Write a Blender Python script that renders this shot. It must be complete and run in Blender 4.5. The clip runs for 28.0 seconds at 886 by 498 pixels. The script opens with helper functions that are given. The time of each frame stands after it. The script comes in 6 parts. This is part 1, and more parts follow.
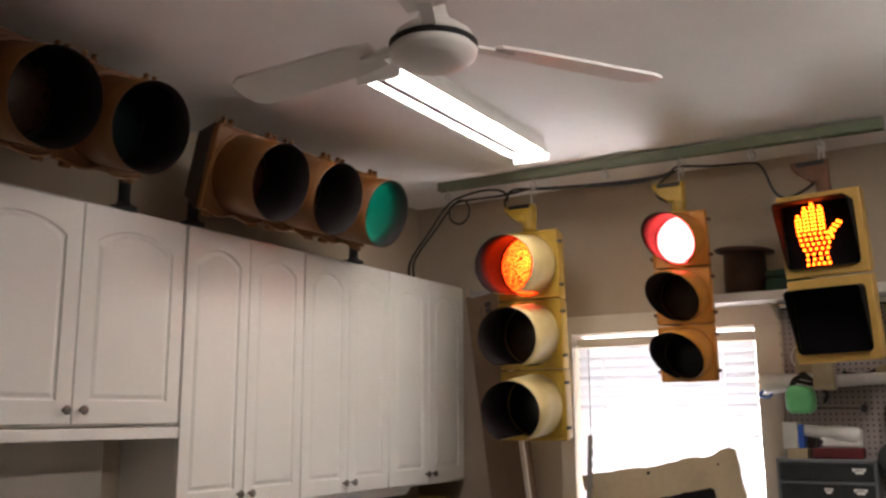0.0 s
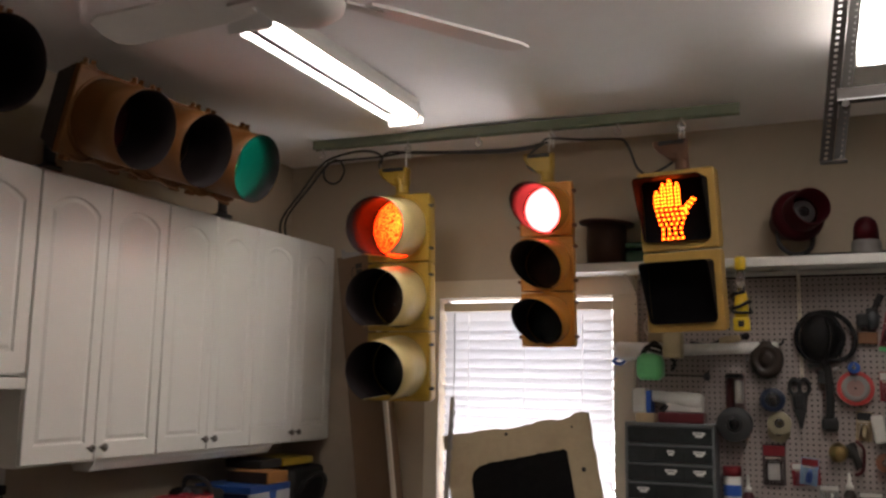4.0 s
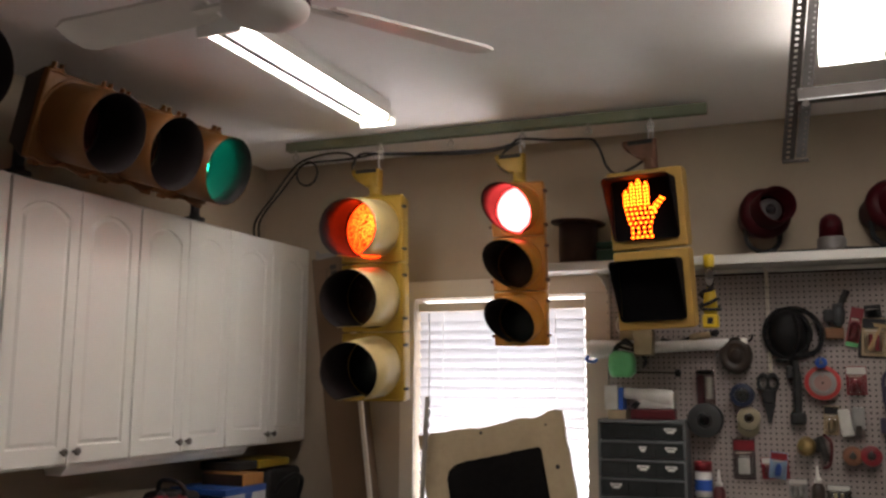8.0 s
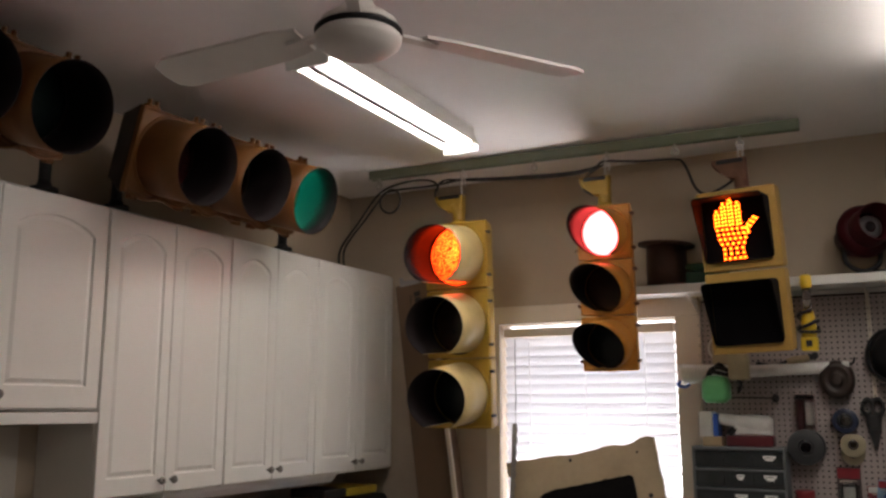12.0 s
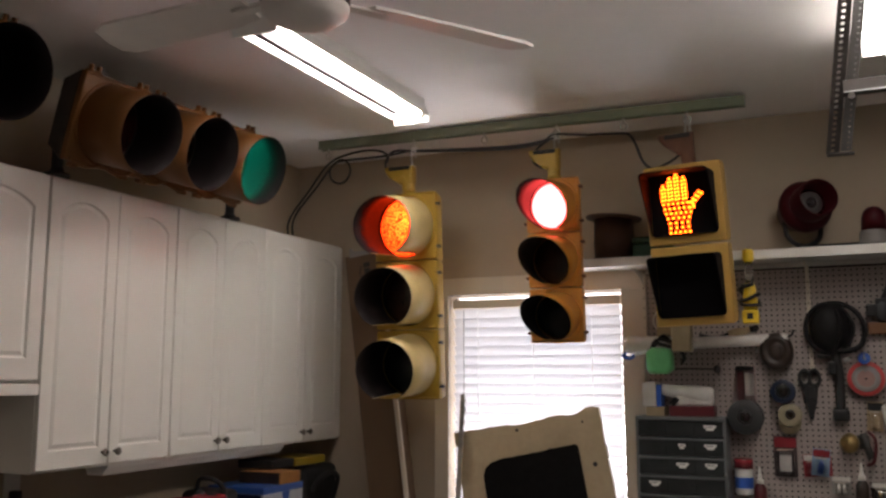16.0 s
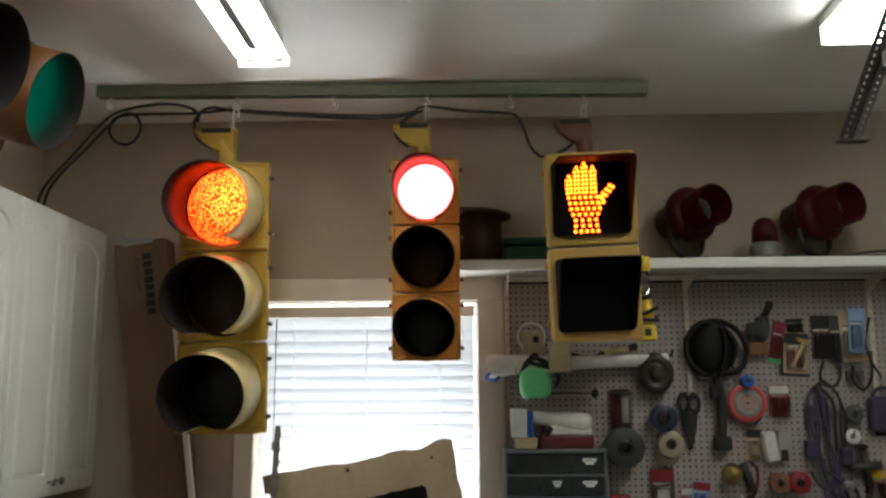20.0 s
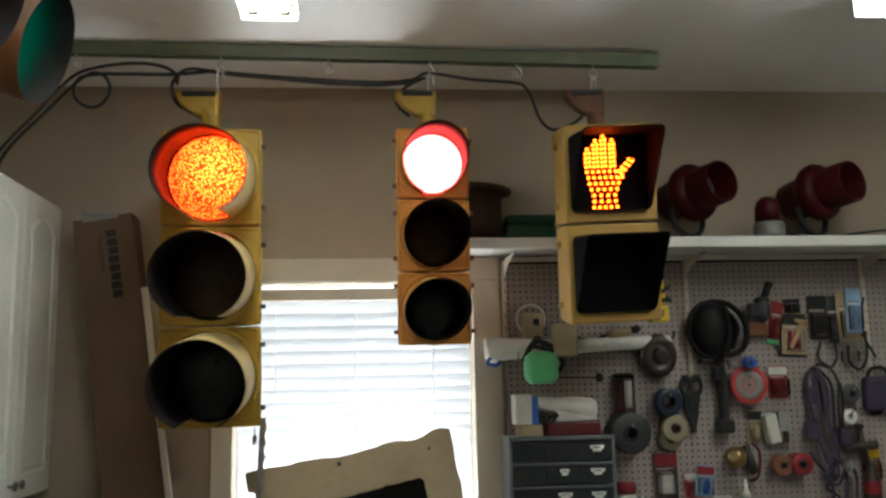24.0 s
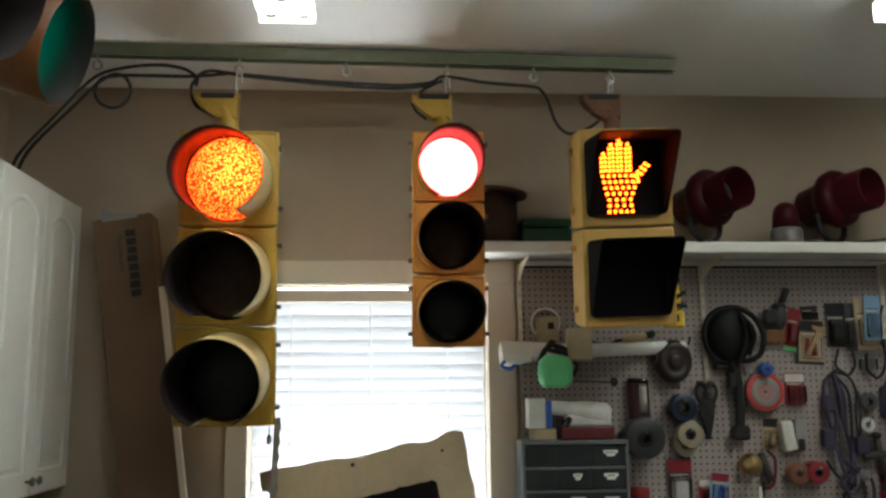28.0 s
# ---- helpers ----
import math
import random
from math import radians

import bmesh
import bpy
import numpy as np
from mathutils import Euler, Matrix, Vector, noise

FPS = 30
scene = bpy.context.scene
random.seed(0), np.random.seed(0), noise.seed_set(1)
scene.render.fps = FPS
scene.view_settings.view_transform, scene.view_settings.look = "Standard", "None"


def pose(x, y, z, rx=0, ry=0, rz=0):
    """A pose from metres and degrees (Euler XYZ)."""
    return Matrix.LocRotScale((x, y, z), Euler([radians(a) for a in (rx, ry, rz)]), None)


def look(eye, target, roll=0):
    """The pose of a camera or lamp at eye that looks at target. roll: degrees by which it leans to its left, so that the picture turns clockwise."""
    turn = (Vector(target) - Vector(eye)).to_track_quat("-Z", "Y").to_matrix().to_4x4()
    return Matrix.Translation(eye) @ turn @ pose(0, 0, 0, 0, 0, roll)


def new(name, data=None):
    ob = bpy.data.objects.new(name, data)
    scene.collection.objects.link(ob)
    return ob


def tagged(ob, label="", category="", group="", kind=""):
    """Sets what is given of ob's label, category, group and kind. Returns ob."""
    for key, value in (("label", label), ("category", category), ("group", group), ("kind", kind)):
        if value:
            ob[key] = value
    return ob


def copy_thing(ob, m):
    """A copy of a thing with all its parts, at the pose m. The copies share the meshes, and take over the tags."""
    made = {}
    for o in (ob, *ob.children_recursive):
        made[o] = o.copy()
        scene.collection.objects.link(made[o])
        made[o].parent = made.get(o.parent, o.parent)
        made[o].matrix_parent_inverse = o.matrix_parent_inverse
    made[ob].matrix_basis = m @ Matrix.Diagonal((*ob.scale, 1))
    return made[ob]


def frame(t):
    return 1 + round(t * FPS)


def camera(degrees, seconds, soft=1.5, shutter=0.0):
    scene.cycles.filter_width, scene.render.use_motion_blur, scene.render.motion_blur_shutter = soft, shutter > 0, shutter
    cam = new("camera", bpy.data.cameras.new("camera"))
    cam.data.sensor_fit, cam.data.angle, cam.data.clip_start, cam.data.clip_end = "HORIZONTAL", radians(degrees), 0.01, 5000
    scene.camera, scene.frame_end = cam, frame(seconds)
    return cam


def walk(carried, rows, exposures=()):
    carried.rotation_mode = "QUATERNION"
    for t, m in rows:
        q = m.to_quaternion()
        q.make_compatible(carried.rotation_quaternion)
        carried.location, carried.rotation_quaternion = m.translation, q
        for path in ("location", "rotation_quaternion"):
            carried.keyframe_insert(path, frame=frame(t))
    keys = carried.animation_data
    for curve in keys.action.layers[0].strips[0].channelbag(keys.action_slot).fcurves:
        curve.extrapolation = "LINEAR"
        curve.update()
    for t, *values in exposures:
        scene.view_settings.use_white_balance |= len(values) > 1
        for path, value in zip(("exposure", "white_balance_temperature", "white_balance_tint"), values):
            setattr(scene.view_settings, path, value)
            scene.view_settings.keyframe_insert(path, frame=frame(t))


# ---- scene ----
cam = camera(52.6, 28.0, soft=2.6)
PATH = [
    (0, (2.995, -4.511, 1.447), (1.967, -2.835, 1.813), -0.3),
    (0.5, (3.052, -4.49, 1.432), (2.158, -2.732, 1.761), -0.3),
    (1, (3.074, -4.483, 1.423), (2.248, -2.688, 1.733), 0.1),
    (1.5, (3.088, -4.482, 1.427), (2.295, -2.671, 1.73), 0.4),
    (2, (3.095, -4.486, 1.43), (2.288, -2.678, 1.712), 0.8),
    (2.5, (3.08, -4.49, 1.423), (2.286, -2.674, 1.691), 0.9),
    (3, (3.069, -4.491, 1.425), (2.273, -2.678, 1.708), 1.0),
    (3.5, (3.052, -4.496, 1.425), (2.243, -2.69, 1.715), 1.1),
    (5.5, (3.068, -4.499, 1.419), (2.303, -2.676, 1.721), 0.7),
    (6, (3.067, -4.499, 1.422), (2.304, -2.674, 1.715), 0.7),
    (6.5, (3.069, -4.501, 1.422), (2.309, -2.673, 1.71), 0.8),
    (7, (3.074, -4.502, 1.419), (2.309, -2.676, 1.703), 0.8),
    (7.5, (3.084, -4.503, 1.423), (2.319, -2.677, 1.709), 0.7),
    (8, (3.098, -4.508, 1.423), (2.336, -2.682, 1.716), 0.3),
    (8.5, (3.098, -4.513, 1.424), (2.335, -2.689, 1.727), 0.4),
    (9, (3.098, -4.513, 1.423), (2.319, -2.698, 1.74), -0.0),
    (9.5, (3.079, -4.508, 1.423), (2.304, -2.689, 1.723), -0.1),
    (10, (3.077, -4.494, 1.424), (2.298, -2.673, 1.702), 0.5),
    (11, (3.084, -4.511, 1.428), (2.318, -2.692, 1.75), -1.4),
    (11.5, (3.055, -4.522, 1.425), (2.219, -2.731, 1.728), -1.5),
    (12, (3.043, -4.515, 1.43), (2.135, -2.767, 1.777), -0.0),
    (12.5, (3.038, -4.513, 1.429), (2.171, -2.746, 1.784), -0.4),
    (14.5, (3.055, -4.508, 1.44), (2.226, -2.714, 1.748), -0.7),
    (15, (3.063, -4.506, 1.441), (2.225, -2.713, 1.733), 0.0),
    (15.5, (3.059, -4.506, 1.437), (2.238, -2.706, 1.726), -0.1),
    (16, (3.055, -4.508, 1.44), (2.238, -2.704, 1.72), -0.0),
    (16.5, (3.057, -4.513, 1.44), (2.249, -2.705, 1.715), 1.0),
    (17, (3.01, -4.542, 1.435), (2.271, -2.698, 1.666), 2.5),
    (17.5, (2.938, -4.514, 1.43), (2.201, -2.668, 1.648), 2.7),
    (18, (2.833, -4.366, 1.439), (2.077, -2.534, 1.71), 1.0),
    (18.5, (2.585, -4.29, 1.397), (2.068, -2.385, 1.719), 1.6),
    (19, (2.384, -4.102, 1.427), (2.085, -2.146, 1.719), 0.9),
    (19.5, (2.248, -3.92, 1.46), (1.963, -1.971, 1.808), 0.8),
    (20, (1.987, -3.847, 1.437), (1.914, -1.877, 1.774), -0.3),
    (20.5, (1.851, -3.737, 1.438), (1.826, -1.754, 1.695), -0.2),
    (21, (1.744, -3.627, 1.449), (1.743, -1.652, 1.758), -0.7),
    (21.5, (1.608, -3.605, 1.449), (1.739, -1.631, 1.74), -0.4),
    (23.5, (1.547, -3.608, 1.427), (1.712, -1.641, 1.747), -1.2),
    (24, (1.542, -3.608, 1.43), (1.719, -1.64, 1.743), -1.3),
    (24.5, (1.545, -3.61, 1.43), (1.72, -1.643, 1.744), -1.2),
    (25, (1.553, -3.614, 1.42), (1.718, -1.647, 1.742), -1.1),
    (25.5, (1.549, -3.612, 1.424), (1.718, -1.645, 1.74), -0.9),
    (26, (1.547, -3.613, 1.42), (1.71, -1.645, 1.737), -0.8),
    (26.5, (1.546, -3.606, 1.426), (1.708, -1.638, 1.742), -0.9),
    (27, (1.55, -3.61, 1.424), (1.707, -1.641, 1.736), -0.8),
    (27.5, (1.555, -3.611, 1.425), (1.696, -1.641, 1.741), -0.7),
    (28, (1.562, -3.618, 1.424), (1.693, -1.649, 1.746), -0.5),
]
walk(cam, [(t, look(eye, target, roll)) for t, eye, target, roll in PATH],
     exposures=[(0, 0.86, 6500, 14), (0.6, 0.46, 6500, 14), (1.5, 0.24, 6500, 14), (6, 0.4, 6500, 13), (10, 0.52, 6500, 13), (13, 0.36, 6500, 14), (16, 0.36, 6500, 14), (19, 0.48, 6000, 0), (23, 0.62, 5950, -3), (28, 0.64, 5950, -4)])

# ---- world and daylight ----
world = bpy.data.worlds.new("sky")
scene.world = world
world.use_nodes = True
wn = world.node_tree.nodes
sky = wn.new("ShaderNodeTexSky")
sky.sky_type = "NISHITA"
sky.sun_disc = False
sky.sun_elevation = radians(42)
sky.sun_rotation = radians(150)
wn["Background"].inputs[1].default_value = 0.1
world.node_tree.links.new(sky.outputs[0], wn["Background"].inputs[0])
sun = new("sun", bpy.data.lights.new("sun", "SUN"))
sun.data.energy, sun.data.angle, sun.data.color = 2.5, radians(0.5), (1.0, 0.95, 0.88)
sun.matrix_world = look((6, 9, 12), (3, 14, 0))
daylight = new("window_daylight", bpy.data.lights.new("window_daylight", "AREA"))
daylight.data.shape, daylight.data.size, daylight.data.size_y = "RECTANGLE", 1.0, 0.95
daylight.data.energy, daylight.data.color, daylight.data.spread = 21.0, (1.0, 0.97, 0.98), radians(150)
daylight.matrix_world = look((1.505, 0.62, 0.78), (1.505, -0.55, 1.62))

CEIL = 2.714          # ceiling height
WALL = 0.08           # inner face of the window wall
TUBE = 27.0           # fluorescent tube brightness
WRAP = 11.4            # wraparound lamp brightness
OUTSIDE = 3.4         # bright haze behind the blinds


# ---- materials ----
def mat(name, color, rough=0.6, metal=0.0, vary=0.12, scale=6.0, bump=0.0, bump_scale=60.0, stain=None, stain_amount=0.0,
        stain_scale=3.0, emit=None, power=0.0, spread=0.0, spec=0.5, rvar=0.08):
    """Principled surface with two scales of colour variation, optional stains, relief, glow, and per-object spread."""
    m = bpy.data.materials.new(name)
    m.use_nodes = True
    n, l = m.node_tree.nodes, m.node_tree.links
    p = n["Principled BSDF"]
    tc = n.new("ShaderNodeTexCoord")
    big, small = n.new("ShaderNodeTexNoise"), n.new("ShaderNodeTexNoise")
    big.inputs["Scale"].default_value, small.inputs["Scale"].default_value = scale, scale * 9
    big.inputs["Detail"].default_value = 4
    for q in (big, small):
        l.new(tc.outputs["Object"], q.inputs["Vector"])
    add = n.new("ShaderNodeMath")
    add.operation = "MULTIPLY_ADD"
    add.inputs[1].default_value = 0.35
    l.new(small.outputs["Fac"], add.inputs[0])
    l.new(big.outputs["Fac"], add.inputs[2])
    ramp = n.new("ShaderNodeMapRange")
    ramp.inputs[1].default_value, ramp.inputs[2].default_value = 0.4, 0.95
    ramp.inputs[3].default_value, ramp.inputs[4].default_value = 1 - vary, 1 + vary
    l.new(add.outputs[0], ramp.inputs[0])
    mul = n.new("ShaderNodeVectorMath")
    mul.operation = "SCALE"
    mul.inputs[0].default_value = color
    l.new(ramp.outputs[0], mul.inputs["Scale"])
    out = mul.outputs[0]
    if spread:
        info = n.new("ShaderNodeObjectInfo")
        r2 = n.new("ShaderNodeMapRange")
        r2.inputs[3].default_value, r2.inputs[4].default_value = 1 - spread, 1 + spread
        l.new(info.outputs["Random"], r2.inputs[0])
        m2 = n.new("ShaderNodeVectorMath")
        m2.operation = "SCALE"
        l.new(out, m2.inputs[0])
        l.new(r2.outputs[0], m2.inputs["Scale"])
        out = m2.outputs[0]
    if stain:
        sn = n.new("ShaderNodeTexNoise")
        sn.inputs["Scale"].default_value, sn.inputs["Detail"].default_value = stain_scale, 8
        sn.inputs["Roughness"].default_value = 0.7
        l.new(tc.outputs["Object"], sn.inputs["Vector"])
        sr = n.new("ShaderNodeMapRange")
        sr.inputs[1].default_value, sr.inputs[2].default_value = 0.52, 0.72
        sr.inputs[4].default_value = stain_amount
        l.new(sn.outputs["Fac"], sr.inputs[0])
        mix = n.new("ShaderNodeMix")
        mix.data_type = "RGBA"
        l.new(sr.outputs[0], mix.inputs[0])
        l.new(out, mix.inputs[6])
        mix.inputs[7].default_value = (*stain, 1)
        out = mix.outputs[2]
    l.new(out, p.inputs["Base Color"])
    rr = n.new("ShaderNodeMapRange")
    rr.inputs[3].default_value, rr.inputs[4].default_value = max(0.02, rough - rvar), min(1, rough + rvar)
    l.new(small.outputs["Fac"], rr.inputs[0])
    l.new(rr.outputs[0], p.inputs["Roughness"])
    p.inputs["Metallic"].default_value = metal
    p.inputs["Specular IOR Level"].default_value = spec
    if bump:
        bn = n.new("ShaderNodeTexNoise")
        bn.inputs["Scale"].default_value, bn.inputs["Detail"].default_value = bump_scale, 5
        l.new(tc.outputs["Object"], bn.inputs["Vector"])
        b = n.new("ShaderNodeBump")
        b.inputs["Strength"].default_value, b.inputs["Distance"].default_value = bump, 0.004
        l.new(bn.outputs["Fac"], b.inputs["Height"])
        l.new(b.outputs[0], p.inputs["Normal"])
    if emit:
        p.inputs["Emission Color"].default_value = (*emit, 1)
        p.inputs["Emission Strength"].default_value = power
    return m


def glow(name, color, power, dots=0.0, dot_scale=120.0, middle=None):
    """A lit lens or tube; dots gives the pattern of a moulded lens, brightest round its middle."""
    m = bpy.data.materials.new(name)
    m.use_nodes = True
    n, l = m.node_tree.nodes, m.node_tree.links
    n.remove(n["Principled BSDF"])
    e = n.new("ShaderNodeEmission")
    e.inputs[0].default_value, e.inputs[1].default_value = (*color, 1), power
    if dots:
        tc, v, r = n.new("ShaderNodeTexCoord"), n.new("ShaderNodeTexVoronoi"), n.new("ShaderNodeMapRange")
        v.inputs["Scale"].default_value = dot_scale
        l.new(tc.outputs["Object"], v.inputs["Vector"])
        r.inputs[1].default_value, r.inputs[2].default_value = 0.15, 0.6
        r.inputs[3].default_value, r.inputs[4].default_value = power * (1 + dots), power * (1 - dots)
        l.new(v.outputs["Distance"], r.inputs[0])
        far, fade, both = n.new("ShaderNodeVectorMath"), n.new("ShaderNodeMapRange"), n.new("ShaderNodeMath")
        far.operation, both.operation = "DISTANCE", "MULTIPLY"
        far.inputs[1].default_value = middle
        l.new(tc.outputs["Object"], far.inputs[0])
        fade.inputs[1].default_value, fade.inputs[2].default_value = 0.03, 0.15
        fade.inputs[3].default_value, fade.inputs[4].default_value = 1.7, 0.55
        l.new(far.outputs["Value"], fade.inputs[0])
        l.new(r.outputs[0], both.inputs[0])
        l.new(fade.outputs[0], both.inputs[1])
        l.new(both.outputs[0], e.inputs[1])
    l.new(e.outputs[0], n["Material Output"].inputs[0])
    return m


def glass(name, color, rough=0.0):
    m = bpy.data.materials.new(name)
    m.use_nodes = True
    p = m.node_tree.nodes["Principled BSDF"]
    p.inputs["Base Color"].default_value = (*color, 1)
    p.inputs["Roughness"].default_value = rough
    p.inputs["Transmission Weight"].default_value = 1.0
    p.inputs["IOR"].default_value = 1.45
    return m


M_WALL = mat("beige wall paint", (0.42, 0.34, 0.252), 0.75, vary=0.05, scale=2.0, bump=0.25, bump_scale=140, stain=(0.31, 0.25, 0.18), stain_amount=0.3, stain_scale=1.2)
M_WALL2 = mat("white wall paint", (0.7, 0.68, 0.66), 0.75, vary=0.05, scale=2.0, bump=0.2, bump_scale=140)
M_CEIL = mat("white ceiling paint", (0.9, 0.875, 0.87), 0.85, vary=0.04, scale=1.5, bump=0.3, bump_scale=120)
M_FLOOR = mat("pale concrete floor", (0.33, 0.315, 0.3), 0.6, vary=0.15, scale=3, bump=0.3)
M_TRIM = mat("off-white window trim paint", (0.62, 0.55, 0.45), 0.5, vary=0.05, bump=0.1)
M_CAB = mat("white thermofoil", (0.74, 0.72, 0.67), 0.34, vary=0.02, scale=1.2, rvar=0.0)
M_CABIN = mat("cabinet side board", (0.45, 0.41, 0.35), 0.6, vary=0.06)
M_NICKEL = mat("dark brushed nickel", (0.22, 0.2, 0.18), 0.3, 1.0, vary=0.1)
M_YEL = mat("weathered yellow enamel", (0.37, 0.225, 0.02), 0.5, vary=0.16, scale=8, bump=0.15, stain=(0.25, 0.15, 0.04), stain_amount=0.55, stain_scale=7)
M_ORG = mat("weathered orange-yellow enamel", (0.5, 0.2, 0.026), 0.5, vary=0.16, scale=8, bump=0.15, stain=(0.22, 0.11, 0.04), stain_amount=0.6, stain_scale=8)
M_BRN = mat("grimy brown-orange enamel", (0.14, 0.05, 0.0055), 0.55, vary=0.2, scale=7, bump=0.2, stain=(0.11, 0.042, 0.01), stain_amount=0.7, stain_scale=5)
M_GRIME = mat("dark grimy housing", (0.03, 0.02, 0.015), 0.6, vary=0.25, scale=9, bump=0.2)
M_TAN = mat("faded tan-yellow enamel", (0.43, 0.25, 0.055), 0.5, vary=0.12, scale=8, bump=0.12, stain=(0.3, 0.18, 0.07), stain_amount=0.5, stain_scale=7)
M_RUST = mat("rusty brown casting", (0.14, 0.063, 0.037), 0.7, 0.2, vary=0.25, scale=20, bump=0.3)
M_VIS_IN = mat("satin black visor lining", (0.016, 0.012, 0.012), 0.55, vary=0.15, spec=0.07)
M_CREAM = mat("faded cream visor paint", (0.58, 0.45, 0.2), 0.42, vary=0.1, scale=9, bump=0.1, stain=(0.4, 0.27, 0.08), stain_amount=0.5, stain_scale=6)
M_BLACK = mat("black plastic", (0.017, 0.0165, 0.017), 0.55, vary=0.2, spec=0.35)
M_RUBBER = mat("black cable rubber", (0.016, 0.015, 0.015), 0.5, vary=0.2)
M_STEEL = mat("galvanised steel", (0.3, 0.3, 0.3), 0.45, 0.85, vary=0.15, scale=15, bump=0.1)
M_CHROME = mat("bright zinc hook", (0.6, 0.59, 0.57), 0.38, 0.7, vary=0.1)
M_DSTEEL = mat("dull dark steel", (0.06, 0.056, 0.052), 0.55, 0.5, vary=0.2, scale=12)
M_RAIL = mat("green painted steel channel", (0.185, 0.205, 0.135), 0.45, 0.0, vary=0.12, scale=5, stain=(0.4, 0.4, 0.3), stain_amount=0.4)
M_WHITE = mat("white enamel", (0.76, 0.75, 0.72), 0.4, vary=0.04)
M_FAN = mat("cream fan enamel", (0.72, 0.68, 0.64), 0.42, vary=0.05)
M_CARD = mat("brown cardboard", (0.14, 0.085, 0.048), 0.85, vary=0.1, scale=5, bump=0.15, bump_scale=25)
M_RED = mat("dark red enamel", (0.042, 0.002, 0.005), 0.45, spec=0.15, vary=0.12, rvar=0.03)
M_TUBE = glow("fluorescent tube glow", (1.0, 0.94, 0.86), TUBE)
M_WRAP = glow("lit diffuser", (1.0, 0.94, 0.85), WRAP)
M_LENS_R1 = glow("red moulded lens, lit", (14, 0.44, 0.03), 1.0, dots=0.9, dot_scale=125, middle=(0.02, 0.01, -0.14))
M_LENS_R2 = glow("red lens, lit", (14, 0.9, 0.85), 1.0)
M_LENS_G = glow("green lens, lit", (0.02, 6.8, 3.9), 1.0)
M_LED = glow("amber light point", (15, 1.15, 0.04), 1.0)
M_OFF_R = mat("dark red lens, unlit", (0.03, 0.004, 0.004), 0.25, vary=0.3, scale=60, bump=0.3, bump_scale=150)
M_OFF_Y = mat("amber lens, unlit", (0.035, 0.014, 0.005), 0.25, vary=0.3, scale=60, bump=0.3, bump_scale=150)
M_OFF_G = mat("green lens, unlit", (0.006, 0.015, 0.014), 0.25, vary=0.3, scale=60, bump=0.3, bump_scale=150)
M_SCREEN = mat("black display face", (0.009, 0.008, 0.009), 0.6, vary=0.2, spec=0.015)


# ---- mesh helpers ----
def box(bm, x0, x1, y0, y1, z0, z1, bev=0.0, seg=2, rot=None):
    """A box between two corners, its edges rounded by bev; rot turns it in place."""
    m = Matrix.LocRotScale(((x0 + x1) / 2, (y0 + y1) / 2, (z0 + z1) / 2), rot, (abs(x1 - x0), abs(y1 - y0), abs(z1 - z0)))
    made = bmesh.ops.create_cube(bm, size=1, matrix=m)
    if bev:
        edges = list({e for v in made["verts"] for e in v.link_edges})
        bmesh.ops.bevel(bm, geom=edges, offset=bev, segments=seg, affect="EDGES", profile=0.5)
    return bm


def frame_of(axis):
    a = Vector(axis).normalized()
    u = a.orthogonal().normalized()
    return u, a.cross(u), a


def lathe(bm, profile, origin=(0, 0, 0), axis=(0, 0, 1), seg=32, cap=True):
    """A turned shape: profile rows of (along, radius)."""
    u, v, a = frame_of(axis)
    o = Vector(origin)
    rings = []
    for h, r in profile:
        rings.append([bm.verts.new(o + a * h + (u * math.cos(k * math.tau / seg) + v * math.sin(k * math.tau / seg)) * max(r, 1e-4)) for k in range(seg)])
    for p, q in zip(rings, rings[1:]):
        for k in range(seg):
            f = bm.faces.new((p[k], p[(k + 1) % seg], q[(k + 1) % seg], q[k]))
            f.smooth = True
    if cap:
        bm.faces.new(rings[0][::-1])
        bm.faces.new(rings[-1])
    return bm


def cyl(bm, a, b, r, r2=None, seg=16):
    a, b = Vector(a), Vector(b)
    return lathe(bm, [(0, r), ((b - a).length, r if r2 is None else r2)], a, b - a, seg)


def smooth_path(pts, per=6):
    """Points on a Catmull-Rom curve through pts."""
    p = [Vector(q) for q in pts]
    p = [p[0] * 2 - p[1]] + p + [p[-1] * 2 - p[-2]]
    out = []
    for i in range(1, len(p) - 2):
        for k in range(per):
            t = k / per
            out.append(0.5 * ((2 * p[i]) + (p[i + 1] - p[i - 1]) * t + (2 * p[i - 1] - 5 * p[i] + 4 * p[i + 1] - p[i + 2]) * t * t
                              + (3 * p[i] - p[i - 1] - 3 * p[i + 1] + p[i + 2]) * t ** 3))
    return out + [p[-2]]


def tube(bm, pts, r, seg=8, per=6, curved=True):
    """A round cord along pts."""
    p = smooth_path(pts, per) if curved else [Vector(q) for q in pts]
    u = None
    rings = []
    for i, c in enumerate(p):
        a = (p[min(i + 1, len(p) - 1)] - p[max(i - 1, 0)]).normalized()
        u = (a.orthogonal() if u is None else u - a * u.dot(a)).normalized()
        w = a.cross(u)
        rings.append([bm.verts.new(c + (u * math.cos(k * math.tau / seg) + w * math.sin(k * math.tau / seg)) * r) for k in range(seg)])
    for q, s in zip(rings, rings[1:]):
        for k in range(seg):
            bm.faces.new((q[k], q[(k + 1) % seg], s[(k + 1) % seg], s[k])).smooth = True
    bm.faces.new(rings[0][::-1])
    bm.faces.new(rings[-1])
    return bm


